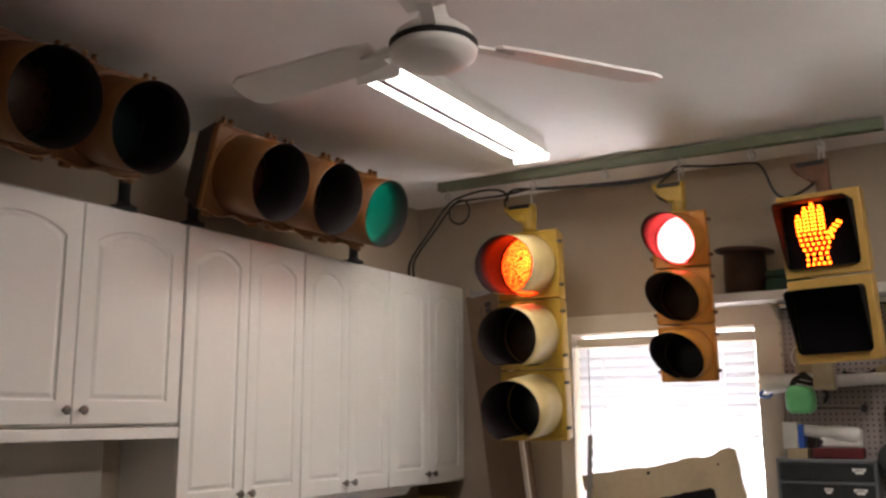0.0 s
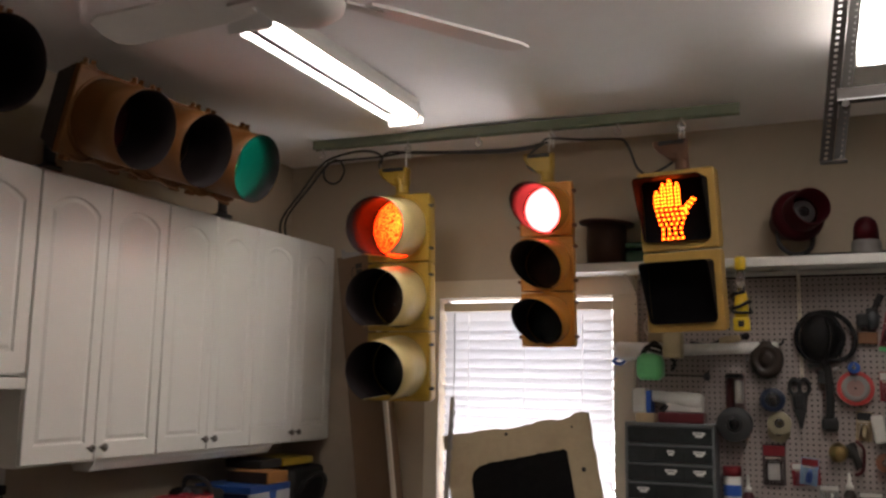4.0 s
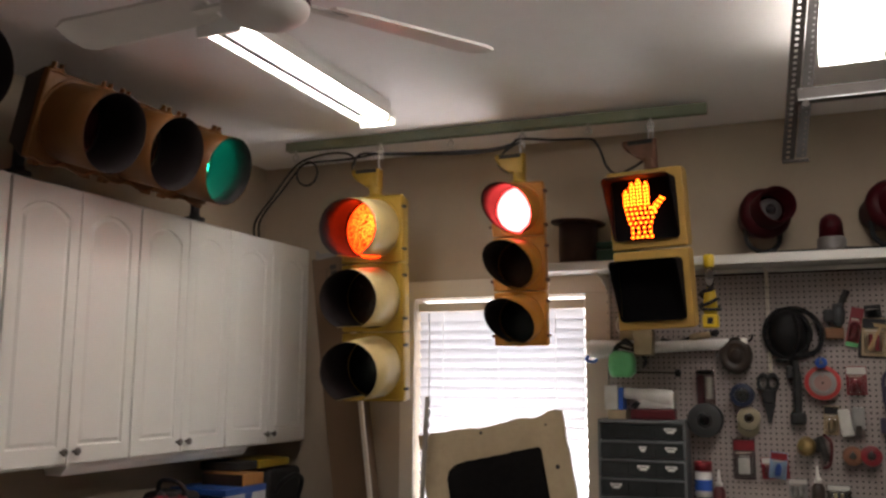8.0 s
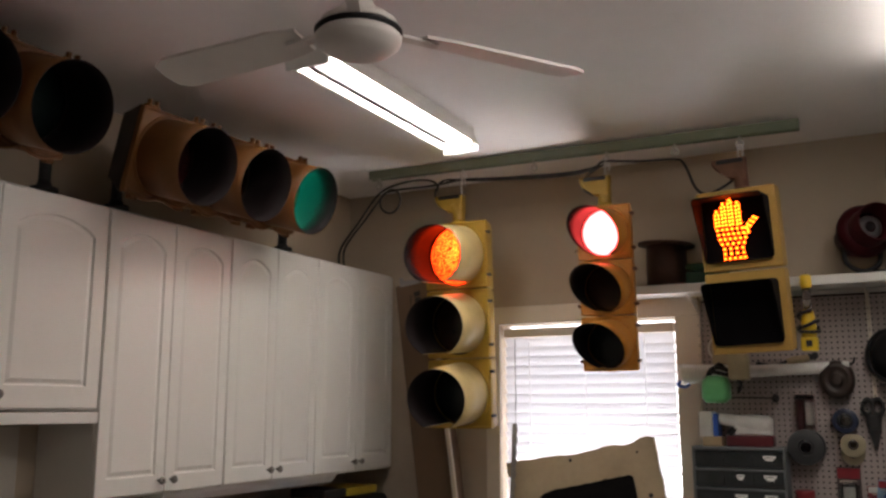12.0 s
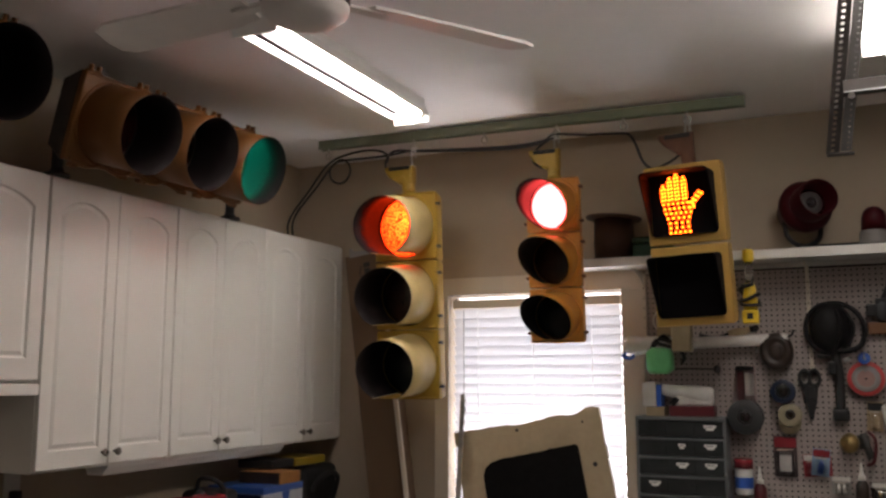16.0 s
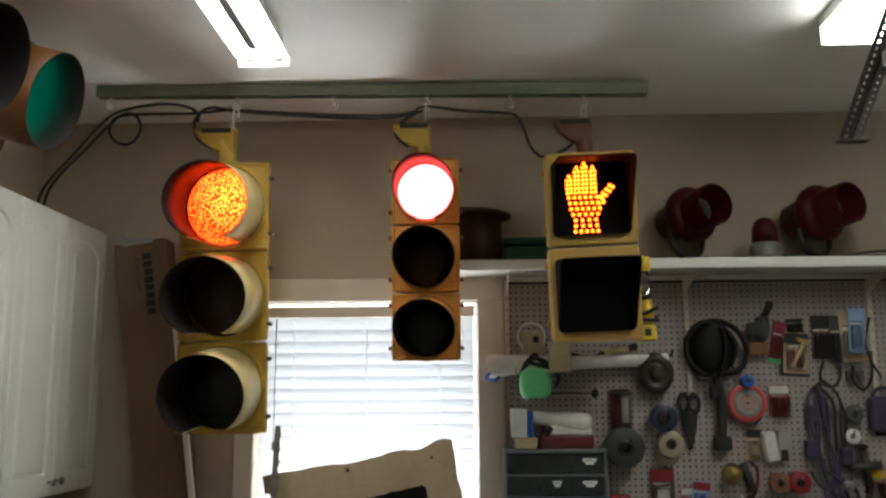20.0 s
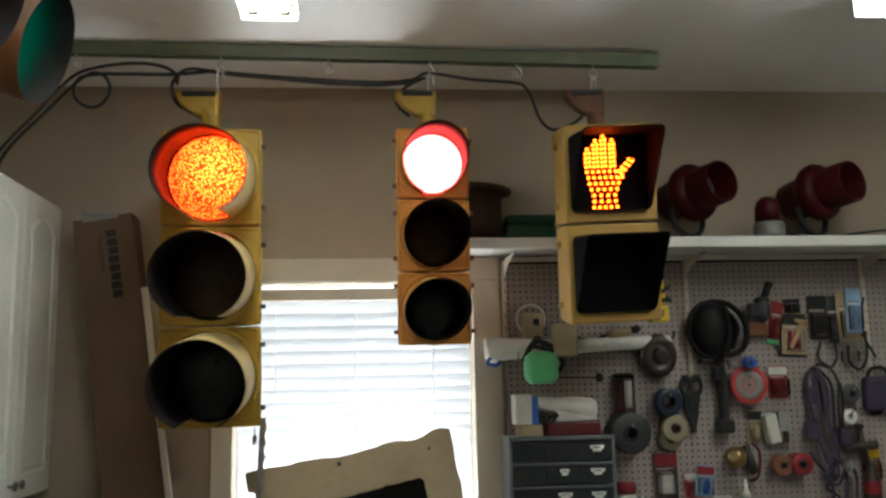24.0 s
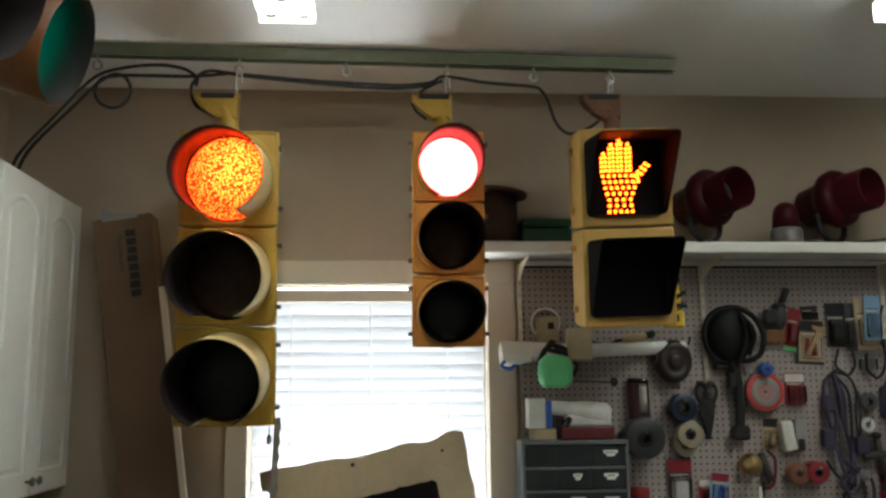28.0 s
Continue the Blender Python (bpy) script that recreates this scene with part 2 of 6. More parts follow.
def prism(bm, outline, along, origin=(0, 0, 0), u=(1, 0, 0), v=(0, 0, 1), bev=0.0):
    """A plate of the flat outline (rows of two numbers, along u and v), thickened by the vector along."""
    o, u, v, w = Vector(origin), Vector(u), Vector(v), Vector(along)
    a = [bm.verts.new(o + u * p + v * q) for p, q in outline]
    b = [bm.verts.new(o + u * p + v * q + w) for p, q in outline]
    n = len(a)
    faces = [bm.faces.new(a), bm.faces.new(b[::-1])]
    faces += [bm.faces.new((a[i], b[i], b[(i + 1) % n], a[(i + 1) % n])) for i in range(n)]
    if bev:
        rim = [e for f in faces[:2] for e in f.edges]
        bmesh.ops.bevel(bm, geom=rim, offset=bev, segments=2, affect="EDGES", profile=0.5)
    return bm


def round_rect(w, h, r, seg=4, cx=0.0, cy=0.0):
    out = []
    for sx, sy, a0 in ((1, 1, 0), (-1, 1, 90), (-1, -1, 180), (1, -1, 270)):
        for k in range(seg + 1):
            a = radians(a0 + 90 * k / seg)
            out.append((cx + sx * (w / 2 - r) + r * math.cos(a), cy + sy * (h / 2 - r) + r * math.sin(a)))
    return out


def torus(bm, R, r, origin, axis, seg=32, ring=10):
    u, v, a = frame_of(axis)
    o = Vector(origin)
    rows = []
    for i in range(seg):
        d = u * math.cos(i * math.tau / seg) + v * math.sin(i * math.tau / seg)
        rows.append([bm.verts.new(o + d * (R + r * math.cos(k * math.tau / ring)) + a * r * math.sin(k * math.tau / ring)) for k in range(ring)])
    for i in range(seg):
        p, q = rows[i], rows[(i + 1) % seg]
        for k in range(ring):
            bm.faces.new((p[k], q[k], q[(k + 1) % ring], p[(k + 1) % ring])).smooth = True
    return bm


def fresh():
    return bmesh.new()


def mesh_of(name, bm, *materials):
    bmesh.ops.recalc_face_normals(bm, faces=bm.faces)
    me = bpy.data.meshes.new(name)
    bm.to_mesh(me)
    bm.free()
    for m in materials:
        me.materials.append(m)
    return me


def part(name, bm, material, parent, label=""):
    """Links a bmesh as one mesh object under a thing or a part."""
    ob = new(name, mesh_of(name, bm, material))
    ob.parent = parent
    return tagged(ob, label)


def thing(name, at, label, category, group="", kind="", turn=(0, 0, 0)):
    """An Empty at the base of a thing that has parts."""
    ob = new(name)
    ob.empty_display_size = 0.05
    ob.matrix_world = pose(*at, *turn)
    return tagged(ob, label, category, group, kind)


def single(name, bm, material, label, category, group="", kind="", at=None, turn=(0, 0, 0)):
    """A thing that is one mesh."""
    ob = new(name, mesh_of(name, bm, material))
    if at:
        ob.matrix_world = pose(*at, *turn)
    return tagged(ob, label, category, group, kind)


# ---- the room ----
X1, Y0 = 6.2, -7.0       # far side wall, rear wall
WX0, WX1, WZ0, WZ1 = 1.02, 1.99, 0.68, 1.882   # window opening
T = 0.14                 # wall thickness
b = fresh()
box(b, -T, X1 + T, Y0 - T, WALL + T, -0.12, 0)
single("floor", b, M_FLOOR, "pale concrete garage floor", "floor", kind="structure")
b = fresh()
box(b, -T, X1 + T, Y0 - T, WALL + T, CEIL, CEIL + 0.12)
single("ceiling", b, M_CEIL, "flat white painted ceiling", "ceiling", kind="structure")
b = fresh()
box(b, 0, WX0, WALL, WALL + T, 0, CEIL)
box(b, WX1, X1, WALL, WALL + T, 0, CEIL)
box(b, WX0, WX1, WALL, WALL + T, WZ1, CEIL)
box(b, WX0, WX1, WALL, WALL + T, 0, WZ0)
single("wall_north", b, M_WALL, "beige painted wall with one window", "wall", kind="structure")
b = fresh()
box(b, -T, 0, Y0, WALL + T, 0, CEIL)
single("wall_west", b, M_WALL, "beige painted wall behind the cabinets", "wall", kind="structure")
b = fresh()
box(b, X1, X1 + T, Y0, WALL + T, 0, CEIL)
single("wall_east", b, M_WALL2, "plain white side wall", "wall", kind="structure")
b = fresh()
box(b, -T, X1 + T, Y0 - T, Y0, 0, CEIL)
single("wall_south", b, M_WALL2, "plain white rear wall", "wall", kind="structure")

# ---- window with blind ----
win = thing("window_1", (0, 0, 0), "white-framed window with a closed white venetian blind", "window", kind="structure")
CW = 0.085
b = fresh()
box(b, WX0 - CW, WX1 + CW + 0.03, WALL - 0.022, WALL - 0.001, WZ1, WZ1 + 0.095, 0.004)
part("head_casing", b, M_TRIM, win)
b = fresh()
box(b, WX0 - CW, WX0, WALL - 0.02, WALL - 0.001, WZ0 - 0.02, WZ1, 0.004)
part("side_casing", b, M_TRIM, win)
b = fresh()
box(b, WX1, WX1 + CW + 0.03, WALL - 0.02, WALL - 0.001, WZ0 - 0.02, WZ1, 0.004)
part("side_casing", b, M_TRIM, win)
b = fresh()
box(b, WX0 - 0.11, WX1 + 0.11, WALL - 0.06, WALL + 0.05, WZ0 - 0.045, WZ0 - 0.002, 0.006)
part("window_sill", b, M_TRIM, win)
sash = fresh()
for x0, x1, z0, z1 in ((WX0, WX0 + 0.015, WZ0, WZ1), (WX1 - 0.012, WX1, WZ0, WZ1), (WX0 + 0.015, WX1 - 0.012, WZ0, WZ0 + 0.05),
                       (WX0 + 0.015, WX1 - 0.012, WZ1 - 0.008, WZ1)):
    box(sash, x0 + 0.001, x1 - 0.001, WALL + 0.095, WALL + 0.13, z0 + 0.001, z1 - 0.001)
part("window_frame", sash, M_WHITE, win)
for z0, z1 in ((WZ0 + 0.05, WZ1 - 0.008),):
    b = fresh()
    box(b, WX0 + 0.015, WX1 - 0.012, WALL + 0.11, WALL + 0.114, z0, z1)
    pane = part("pane", b, glass("clear window glass", (1, 1, 1)), win)
    pane.visible_shadow = False

M_SLAT = bpy.data.materials.new("thin white blind slat")
M_SLAT.use_nodes = True
sn_, sl_ = M_SLAT.node_tree.nodes, M_SLAT.node_tree.links
tr_, mx_ = sn_.new("ShaderNodeBsdfTranslucent"), sn_.new("ShaderNodeMixShader")
tr_.inputs[0].default_value = (0.8, 0.81, 0.86, 1)
sn_["Principled BSDF"].inputs["Base Color"].default_value = (0.5, 0.49, 0.5, 1)
mx_.inputs[0].default_value = 0.24
sl_.new(sn_["Principled BSDF"].outputs[0], mx_.inputs[1])
sl_.new(tr_.outputs[0], mx_.inputs[2])
sl_.new(mx_.outputs[0], sn_["Material Output"].inputs[0])
blind = thing("window_blind", (0, 0, 0), "white venetian blind, closed, glowing with daylight", "window blind")
b = fresh()
box(b, WX0 + 0.012, WX1 - 0.012, WALL + 0.01, WALL + 0.06, 1.808, 1.858, 0.004)
part("headrail", b, M_TRIM, blind)
slat = fresh()
rows_ = [(-0.033 + 0.0165 * k, 0.004 * (1 - ((k - 2) / 2) ** 2)) for k in range(5)]
va = [slat.verts.new((WX0 + 0.015, d * 0.5, -d * 0.866 + h)) for d, h in rows_]
vb = [slat.verts.new((WX1 - 0.015, d * 0.5, -d * 0.866 + h)) for d, h in rows_]
for k in range(4):
    slat.faces.new((va[k], vb[k], vb[k + 1], va[k + 1])).smooth = True
slat_me = mesh_of("slat", slat, M_SLAT)
for k in range(22):
    s = new("slat", slat_me)
    s.parent = blind
    s.matrix_world = pose(0, WALL + 0.035, 1.778 - 0.051 * k, random.uniform(-1.5, 1.5), 0, 0)
for x in (WX0 + 0.165, (WX0 + WX1) / 2, WX1 - 0.165):
    b = fresh()
    cyl(b, (x, WALL + 0.008, 0.7), (x, WALL + 0.008, 1.79), 0.0014, seg=6)
    part("ladder_cord", b, M_WHITE, blind)
b = fresh()
cyl(b, (WX0 + 0.085, WALL - 0.004, 1.27), (WX0 + 0.085, WALL - 0.004, 1.80), 0.003, seg=8)
lathe(b, [(0, 0.004), (0.006, 0.009), (0.03, 0.011), (0.04, 0.004)], (WX0 + 0.085, WALL - 0.004, 1.235), (0, 0, 1), 10)
part("tilt_wand", b, M_STEEL, blind, "grey tilt cord with a tassel")
b = fresh()
box(b, -3, 6, 3.0, 3.02, -2, 5)
single("backdrop", b, glow("bright daylight haze", (1.0, 0.98, 0.98), OUTSIDE), "bright hazy daylight outside the window", "backdrop", kind="structure")
b = fresh()
box(b, -40, 46, WALL + T + 0.01, 80, -0.3, -0.2)
single("ground", b, M_FLOOR, "pale ground outside the window", "ground", kind="structure")


# ---- ceiling lamps ----
def tube_lamp(at):
    lamp = thing("ceiling_light", at, "two-tube fluorescent ceiling strip light, lit", "ceiling light", "ceiling lights")
    L = 1.20
    b = fresh()
    prism(b, [(-0.062, 0.104), (0.062, 0.104), (0.062, 0.072), (0.092, 0.019), (0.092, 0.014), (0.062, 0.052), (0.02, 0.052), (-0.02, 0.052), (-0.062, 0.052), (-0.092, 0.014), (-0.092, 0.019), (-0.062, 0.072)],
          (0, -L, 0), (0, 0, 0))
    part("housing", b, M_WHITE, lamp)
    # cover colour darkened to paint in the dim line between the bright tubes
    b = fresh()
    prism(b, [(-0.008, 0.051), (-0.015, -0.008), (0.015, -0.008), (0.008, 0.051)], (0, -L + 0.16, 0), (0, -0.15, 0))
    part("wireway_cover", b, mat("wireway grey toned down between tubes", (0.17, 0.16, 0.15), 0.6, vary=0.1), lamp, "wireway cover, its grey toned down to read as the dim line between the tubes")
    for y0, y1 in ((0.0, 0.012), (-L - 0.012, -L)):
        b = fresh()
        prism(b, [(-0.093, 0.02), (-0.088, -0.012), (0.088, -0.012), (0.093, 0.02), (0.064, 0.07), (0.064, 0.104), (-0.064, 0.104), (-0.064, 0.07)], (0, y1 - y0, 0), (0, y0, 0))
        part("end_plate", b, M_WHITE, lamp)
    for sx in (-1, 1):
        b = fresh()
        cyl(b, (sx * 0.05, -0.03, 0.023), (sx * 0.05, -L + 0.03, 0.023), 0.017, seg=14)
        part("tube", b, M_TUBE, lamp, "glowing fluorescent tube")
        for y in (-0.0, -L + 0.032):
            b = fresh()
            box(b, sx * 0.05 - 0.015, sx * 0.05 + 0.015, y - 0.032, y, 0.008, 0.05, 0.003)
            part("lamp_holder", b, M_TRIM, lamp)
    return lamp


tube_lamp((1.252, -0.888, CEIL - 0.104))
wrap = thing("ceiling_light", (3.268, -0.945, CEIL - 0.10), "wraparound fluorescent ceiling light, lit", "ceiling light", "ceiling lights")
b = fresh()
box(b, -0.115, 0.115, -2.44, 0, 0.06, 0.10, 0.004)
part("housing", b, M_WHITE, wrap)
b = fresh()
prism(b, [(-0.11, 0.06), (-0.108, 0.02), (-0.085, 0), (0.085, 0), (0.108, 0.02), (0.11, 0.06)], (0, -2.42, 0), (0, -0.01, 0))
part("diffuser", b, M_WRAP, wrap, "glowing white diffuser")
for y in (-0.008, -2.436):
    b = fresh()
    box(b, -0.114, 0.114, y, y + 0.005, -0.003, 0.062, 0.001, 1)
    part("end_cap", b, M_WHITE, wrap, "white end cap")

# ---- ceiling fan ----
fan = thing("ceiling_fan", (1.9, -2.765, 2.252), "cream ceiling fan with three blades and a short downrod", "ceiling fan")
b = fresh()
lathe(b, [(0.024, 0.01), (0.027, 0.05), (0.037, 0.083), (0.054, 0.104), (0.07, 0.108), (0.078, 0.1)], seg=40)
part("motor_bowl", b, M_FAN, fan)
b = fresh()
lathe(b, [(0.078, 0.1), (0.083, 0.109), (0.088, 0.109), (0.094, 0.1)], seg=40)
part("trim_ring", b, M_BLACK, fan, "dark trim ring")
b = fresh()
lathe(b, [(0.094, 0.1), (0.11, 0.095), (0.13, 0.07), (0.145, 0.045), (0.17, 0.032), (0.20, 0.028)], seg=40)
part("motor_housing", b, M_FAN, fan)
b = fresh()
cyl(b, (0, 0, 0.2), (0, 0, 0.42), 0.018)
part("downrod", b, M_FAN, fan)
b = fresh()
lathe(b, [(0.405, 0.03), (0.42, 0.055), (0.45, 0.065), (0.4615, 0.066)], seg=28)
part("canopy", b, M_FAN, fan)
for k in range(3):
    a = Matrix.Rotation(radians(57 + 120 * k), 4, "Z")
    b = fresh()
    prism(b, [(0.17, -0.045), (0.25, -0.06), (0.62, -0.07), (0.66, -0.05), (0.67, 0), (0.66, 0.05), (0.62, 0.07), (0.25, 0.06), (0.17, 0.045)], (0, 0, 0.008), (0, 0, 0.1), (1, 0, 0), (0, 0.97, 0.22))
    bmesh.ops.transform(b, matrix=a, verts=b.verts)
    part("blade", b, M_FAN, fan)
    b = fresh()
    box(b, 0.08, 0.22, -0.016, 0.016, 0.092, 0.1, 0.002)
    bmesh.ops.transform(b, matrix=a, verts=b.verts)
    part("blade_arm", b, M_FAN, fan)


# ---- wall cabinets ----
CX = 0.33   # door faces


def door_mesh(w, h):
    """A door with a routed groove under a cathedral arch; front at x = 0.02."""
    bm = fresh()
    m = 0.062 if w > 0.36 else 0.052
    top = h - 0.075
    rise = 0.055
    def arch(ins):
        x0, x1, z0, z1 = -w / 2 + m + ins, w / 2 - m - ins, m + 0.02 + ins, top - rise - ins
        pts = [(x0, z0), (x1, z0), (x1, z1)]
        n = 14
        for k in range(1, n):
            s = k / n
            pts.append((x1 + (x0 - x1) * s, z1 + rise * math.sin(math.pi * s) ** 0.75))
        return pts + [(x0, z1)]
    outer = round_rect(w - 0.004, h - 0.006, 0.006, 2, 0, h / 2)
    loops = [(arch(0), 0.02), (arch(0.005), 0.0115), (arch(0.011), 0.0115), (arch(0.024), 0.0185)]
    rings = [[bm.verts.new((x, y, z)) for y, z in pts] for pts, x in loops]
    for p, q in zip(rings, rings[1:]):
        for k in range(len(p)):
            bm.faces.new((p[k], p[(k + 1) % len(p)], q[(k + 1) % len(p)], q[k])).smooth = False
    bm.faces.new(rings[-1])
    front = [bm.verts.new((0.02, y * (1 - 0.006 / w), h / 2 + (z - h / 2) * (1 - 0.006 / h))) for y, z in outer]
    side = [bm.verts.new((0.017, y, z)) for y, z in outer]
    back = [bm.verts.new((0.0, y, z)) for y, z in outer]
    n = len(outer)
    for p, q in ((front, side), (side, back)):
        for k in range(n):
            bm.faces.new((p[k], p[(k + 1) % n], q[(k + 1) % n], q[k]))
    bm.faces.new(back)
    edges = [bm.edges.get((front[k], front[(k + 1) % n])) for k in range(n)]
    r0 = rings[0]
    edges += [bm.edges.get((r0[k], r0[(k + 1) % len(r0)])) for k in range(len(r0))]
    bmesh.ops.triangle_fill(bm, use_beauty=True, edges=edges, normal=(1, 0, 0))
    return bm


def cabinet(y_right, w, z0, z1, label, valance=False):
    cab = thing("wall_cabinet", (0, y_right - w, z0), label, "cabinet", "white wall cabinets")
    h = z1 - z0
    b = fresh()
    box(b, 0.002, CX - 0.021, 0.003, w - 0.003, 0, h, 0.002, 1)
    part("body", b, M_CAB, cab)
    dw = w / 2 - 0.0025
    me = mesh_of("door", door_mesh(dw, h - 0.012), M_CAB)
    for s in (0, 1):
        d = new("door", me)
        d.parent = cab
        d.matrix_world = pose(CX - 0.02, y_right - w / 2 + dw * (s - 0.5), z0 + 0.006)
        b = fresh()
        ky = (dw / 2 - 0.033) * (1 if s == 0 else -1)
        lathe(b, [(0, 0.006), (0.008, 0.005), (0.014, 0.006), (0.018, 0.0145), (0.024, 0.0165), (0.029, 0.013), (0.031, 0.004)], (0.02, ky, 0.052), (1, 0, 0), 16)
        part("knob", b, M_NICKEL, d, "dark nickel knob")
    if valance:
        b = fresh()
        box(b, CX - 0.02, CX + 0.002, 0.0, w, -0.045, -0.004, 0.003)
        part("valance", b, M_CAB, cab)
    return cab


cabinet(0.062, 0.762, 1.083, 2.20, "tall white wall cabinet with arched doors, closed")
cabinet(-0.70, 0.676, 1.083, 2.20, "tall white wall cabinet with arched doors, closed")
cabinet(-1.376, 0.71, 1.083, 2.20, "tall white wall cabinet with arched doors, closed")
cabinet(-2.088, 0.94, 1.415, 2.20, "shorter white wall cabinet with arched doors, closed", True)
cabinet(-3.03, 0.70, 1.075, 2.20, "tall white wall cabinet with arched doors, closed")


# ---- traffic signals ----
def arc_visor(bm, R, length, gap, cut=0.0, droop=0.0, seg=40, th=0.003):
    """A visor round the y axis that opens towards -y: gap degrees are missing at the bottom; cut shortens it towards the bottom; droop lowers its far rim."""
    a0, a1 = radians(-90 + gap / 2), radians(270 - gap / 2)
    rows = []
    for k in range(seg + 1):
        a = a0 + (a1 - a0) * k / seg
        ln = length * (1 - cut * (0.5 - 0.5 * math.sin(a)) ** 1.1)
        c, s = math.cos(a), math.sin(a)
        rows.append([bm.verts.new((c * r, -y, s * r - droop * max(y, 0) / length * (0.62 + 0.38 * s))) for r, y in ((R, -0.016), (R, ln * 0.5), (R, ln), (R - th, ln), (R - th, ln * 0.5), (R - th, -0.016))])
    for p, q in zip(rows, rows[1:]):
        for k in range(5):
            f = bm.faces.new((p[k], q[k], q[k + 1], p[k + 1]))
            f.smooth = k != 2
            f.material_index = 1 if k >= 2 else 0
    bm.faces.new(rows[0])
    bm.faces.new(rows[-1][::-1])
    return bm


def door_plate(bm, cx, cz, h, r, n=48):
    """A square door with rounded edges and a round hole for the lens."""
    def square(q, rad):
        out = []
        for k in range(n):
            a = math.tau * k / n
            c, s_ = math.cos(a), math.sin(a)
            f = 1 / (abs(c) ** 44 + abs(s_) ** 44) ** (1 / 44)
            out.append((c * f * q, s_ * f * (q - 0.003)))
        return out
    def circle(q):
        return [(q * math.cos(math.tau * k / n), q * math.sin(math.tau * k / n)) for k in range(n)]
    loops = [(circle(r), 0.024), (circle(r), 0.004), (circle(r + 0.004), 0.0), (circle(r + 0.013), 0.0), (circle(r + 0.016), 0.004), (square(h - 0.012, 0), 0.004), (square(h - 0.009, 0), 0.0),
             (square(h - 0.004, 0), 0.0), (square(h, 0), 0.004), (square(h, 0), 0.024)]
    rings = [[bm.verts.new((cx + u, y, cz + w)) for u, w in pts] for pts, y in loops]
    for p, q in zip(rings, rings[1:]):
        for k in range(n):
            bm.faces.new((p[k], p[(k + 1) % n], q[(k + 1) % n], q[k]))
    for k in range(n):
        bm.faces.new((rings[-1][k], rings[-1][(k + 1) % n], rings[0][(k + 1) % n], rings[0][k]))
    return bm


def section(parent, at, size, lens_r, paint, outer, lens_mat, lens_label, visor_len, gap, cut, sides, lug_mat, quarter=0, droop=0.0):
    """One signal section: housing, door, lens, visor and latch lugs; local front is -y. quarter turns lens and visor for a signal lying down."""
    cx, cz = at
    h = size / 2
    b = fresh()
    box(b, cx - h + 0.006, cx + h - 0.006, 0.026, 0.19 if sides else 0.15, cz - h + 0.002, cz + h - 0.002, 0.012, 3)
    for v in b.verts:
        if v.co.y > 0.1:
            v.co.x = cx + (v.co.x - cx) * (0.74 if sides else 0.84)
            v.co.z = cz + (v.co.z - cz) * (1.0 if sides else 0.78)
    part("housing", b, paint if sides else M_GRIME, parent)
    b = fresh()
    door_plate(b, cx, cz, h, lens_r + 0.0115)
    door = part("door", b, paint, parent)
    turn = Matrix.Translation((cx, 0, cz)) @ Matrix.Rotation(radians(90 * quarter), 4, "Y")
    b = fresh()
    torus(b, lens_r + 0.007, 0.003, (0, 0.014, 0), (0, 1, 0), 40, 8)
    bmesh.ops.transform(b, matrix=turn, verts=b.verts)
    part("bezel", b, M_VIS_IN, door)
    b = fresh()
    lathe(b, [(-0.006, lens_r + 0.005), (0.002, lens_r * 0.98), (0.006, lens_r * 0.8), (0.009, lens_r * 0.55), (0.011, lens_r * 0.25), (0.0115, 0.002)], (0, 0.019, 0), (0, -1, 0), 40)
    bmesh.ops.transform(b, matrix=turn, verts=b.verts)
    part("lens", b, lens_mat, door, lens_label)
    b = fresh()
    arc_visor(b, lens_r + 0.011, visor_len, gap, cut, droop)
    bmesh.ops.transform(b, matrix=turn, verts=b.verts)
    ob = new("visor", mesh_of("visor", b, outer, M_VIS_IN))
    ob.parent = door
    for sx in sides:
        for dz in (-0.62, 0.62):
            b = fresh()
            q = cx + sx * (h + 0.005)
            zz = cz + dz * h
            box(b, q - 0.009, q + 0.009, 0.004, 0.03, zz - 0.008, zz + 0.008, 0.003)
            cyl(b, (q, -0.012, zz), (q, 0.01, zz), 0.005, seg=10)
            part("latch", b, lug_mat, door)


def hanger(parent, paint, x, z, s=1.0, hookx=0.03):
    """Cast wire-entrance fitting on top of a signal: flat top plate narrowing to a neck; local y 0.03 to 0.11."""
    b = fresh()
    prism(b, [(-0.115 * s, 0.15), (-0.112 * s, 0.128), (-0.092 * s, 0.102), (-0.06 * s, 0.08), (-0.032 * s, 0.058), (0.047 * s, 0.052), (0.05 * s, 0.153), (-0.108 * s, 0.155)],
          (0, 0.062, 0), (x, 0.054, z), bev=0.012)
    part("wire_fitting", b, paint, parent)
    b = fresh()
    tube(b, [(x + 0.017 * s, 0.085, z - 0.004), (x + 0.016 * s, 0.085, z + 0.02), (x + 0.012 * s, 0.085, z + 0.06), (x - 0.01 * s, 0.085, z + 0.1)], 0.034 * s, 16)
    part("neck", b, paint, parent)
    b = fresh()
    lathe(b, [(0, 0.05 * s), (0.008, 0.05 * s), (0.012, 0.04 * s), (0.03, 0.038 * s)], (x + 0.017 * s, 0.085, z - 0.012), (0, 0, 1), 24)
    part("collar", b, paint, parent)
    b = fresh()
    box(b, x - 0.085 * s, x + 0.036 * s, 0.049, 0.0545, z + 0.131, z + 0.15, 0.002, 1)
    part("slot_plate", b, M_BLACK, parent, "dark slot in the fitting")


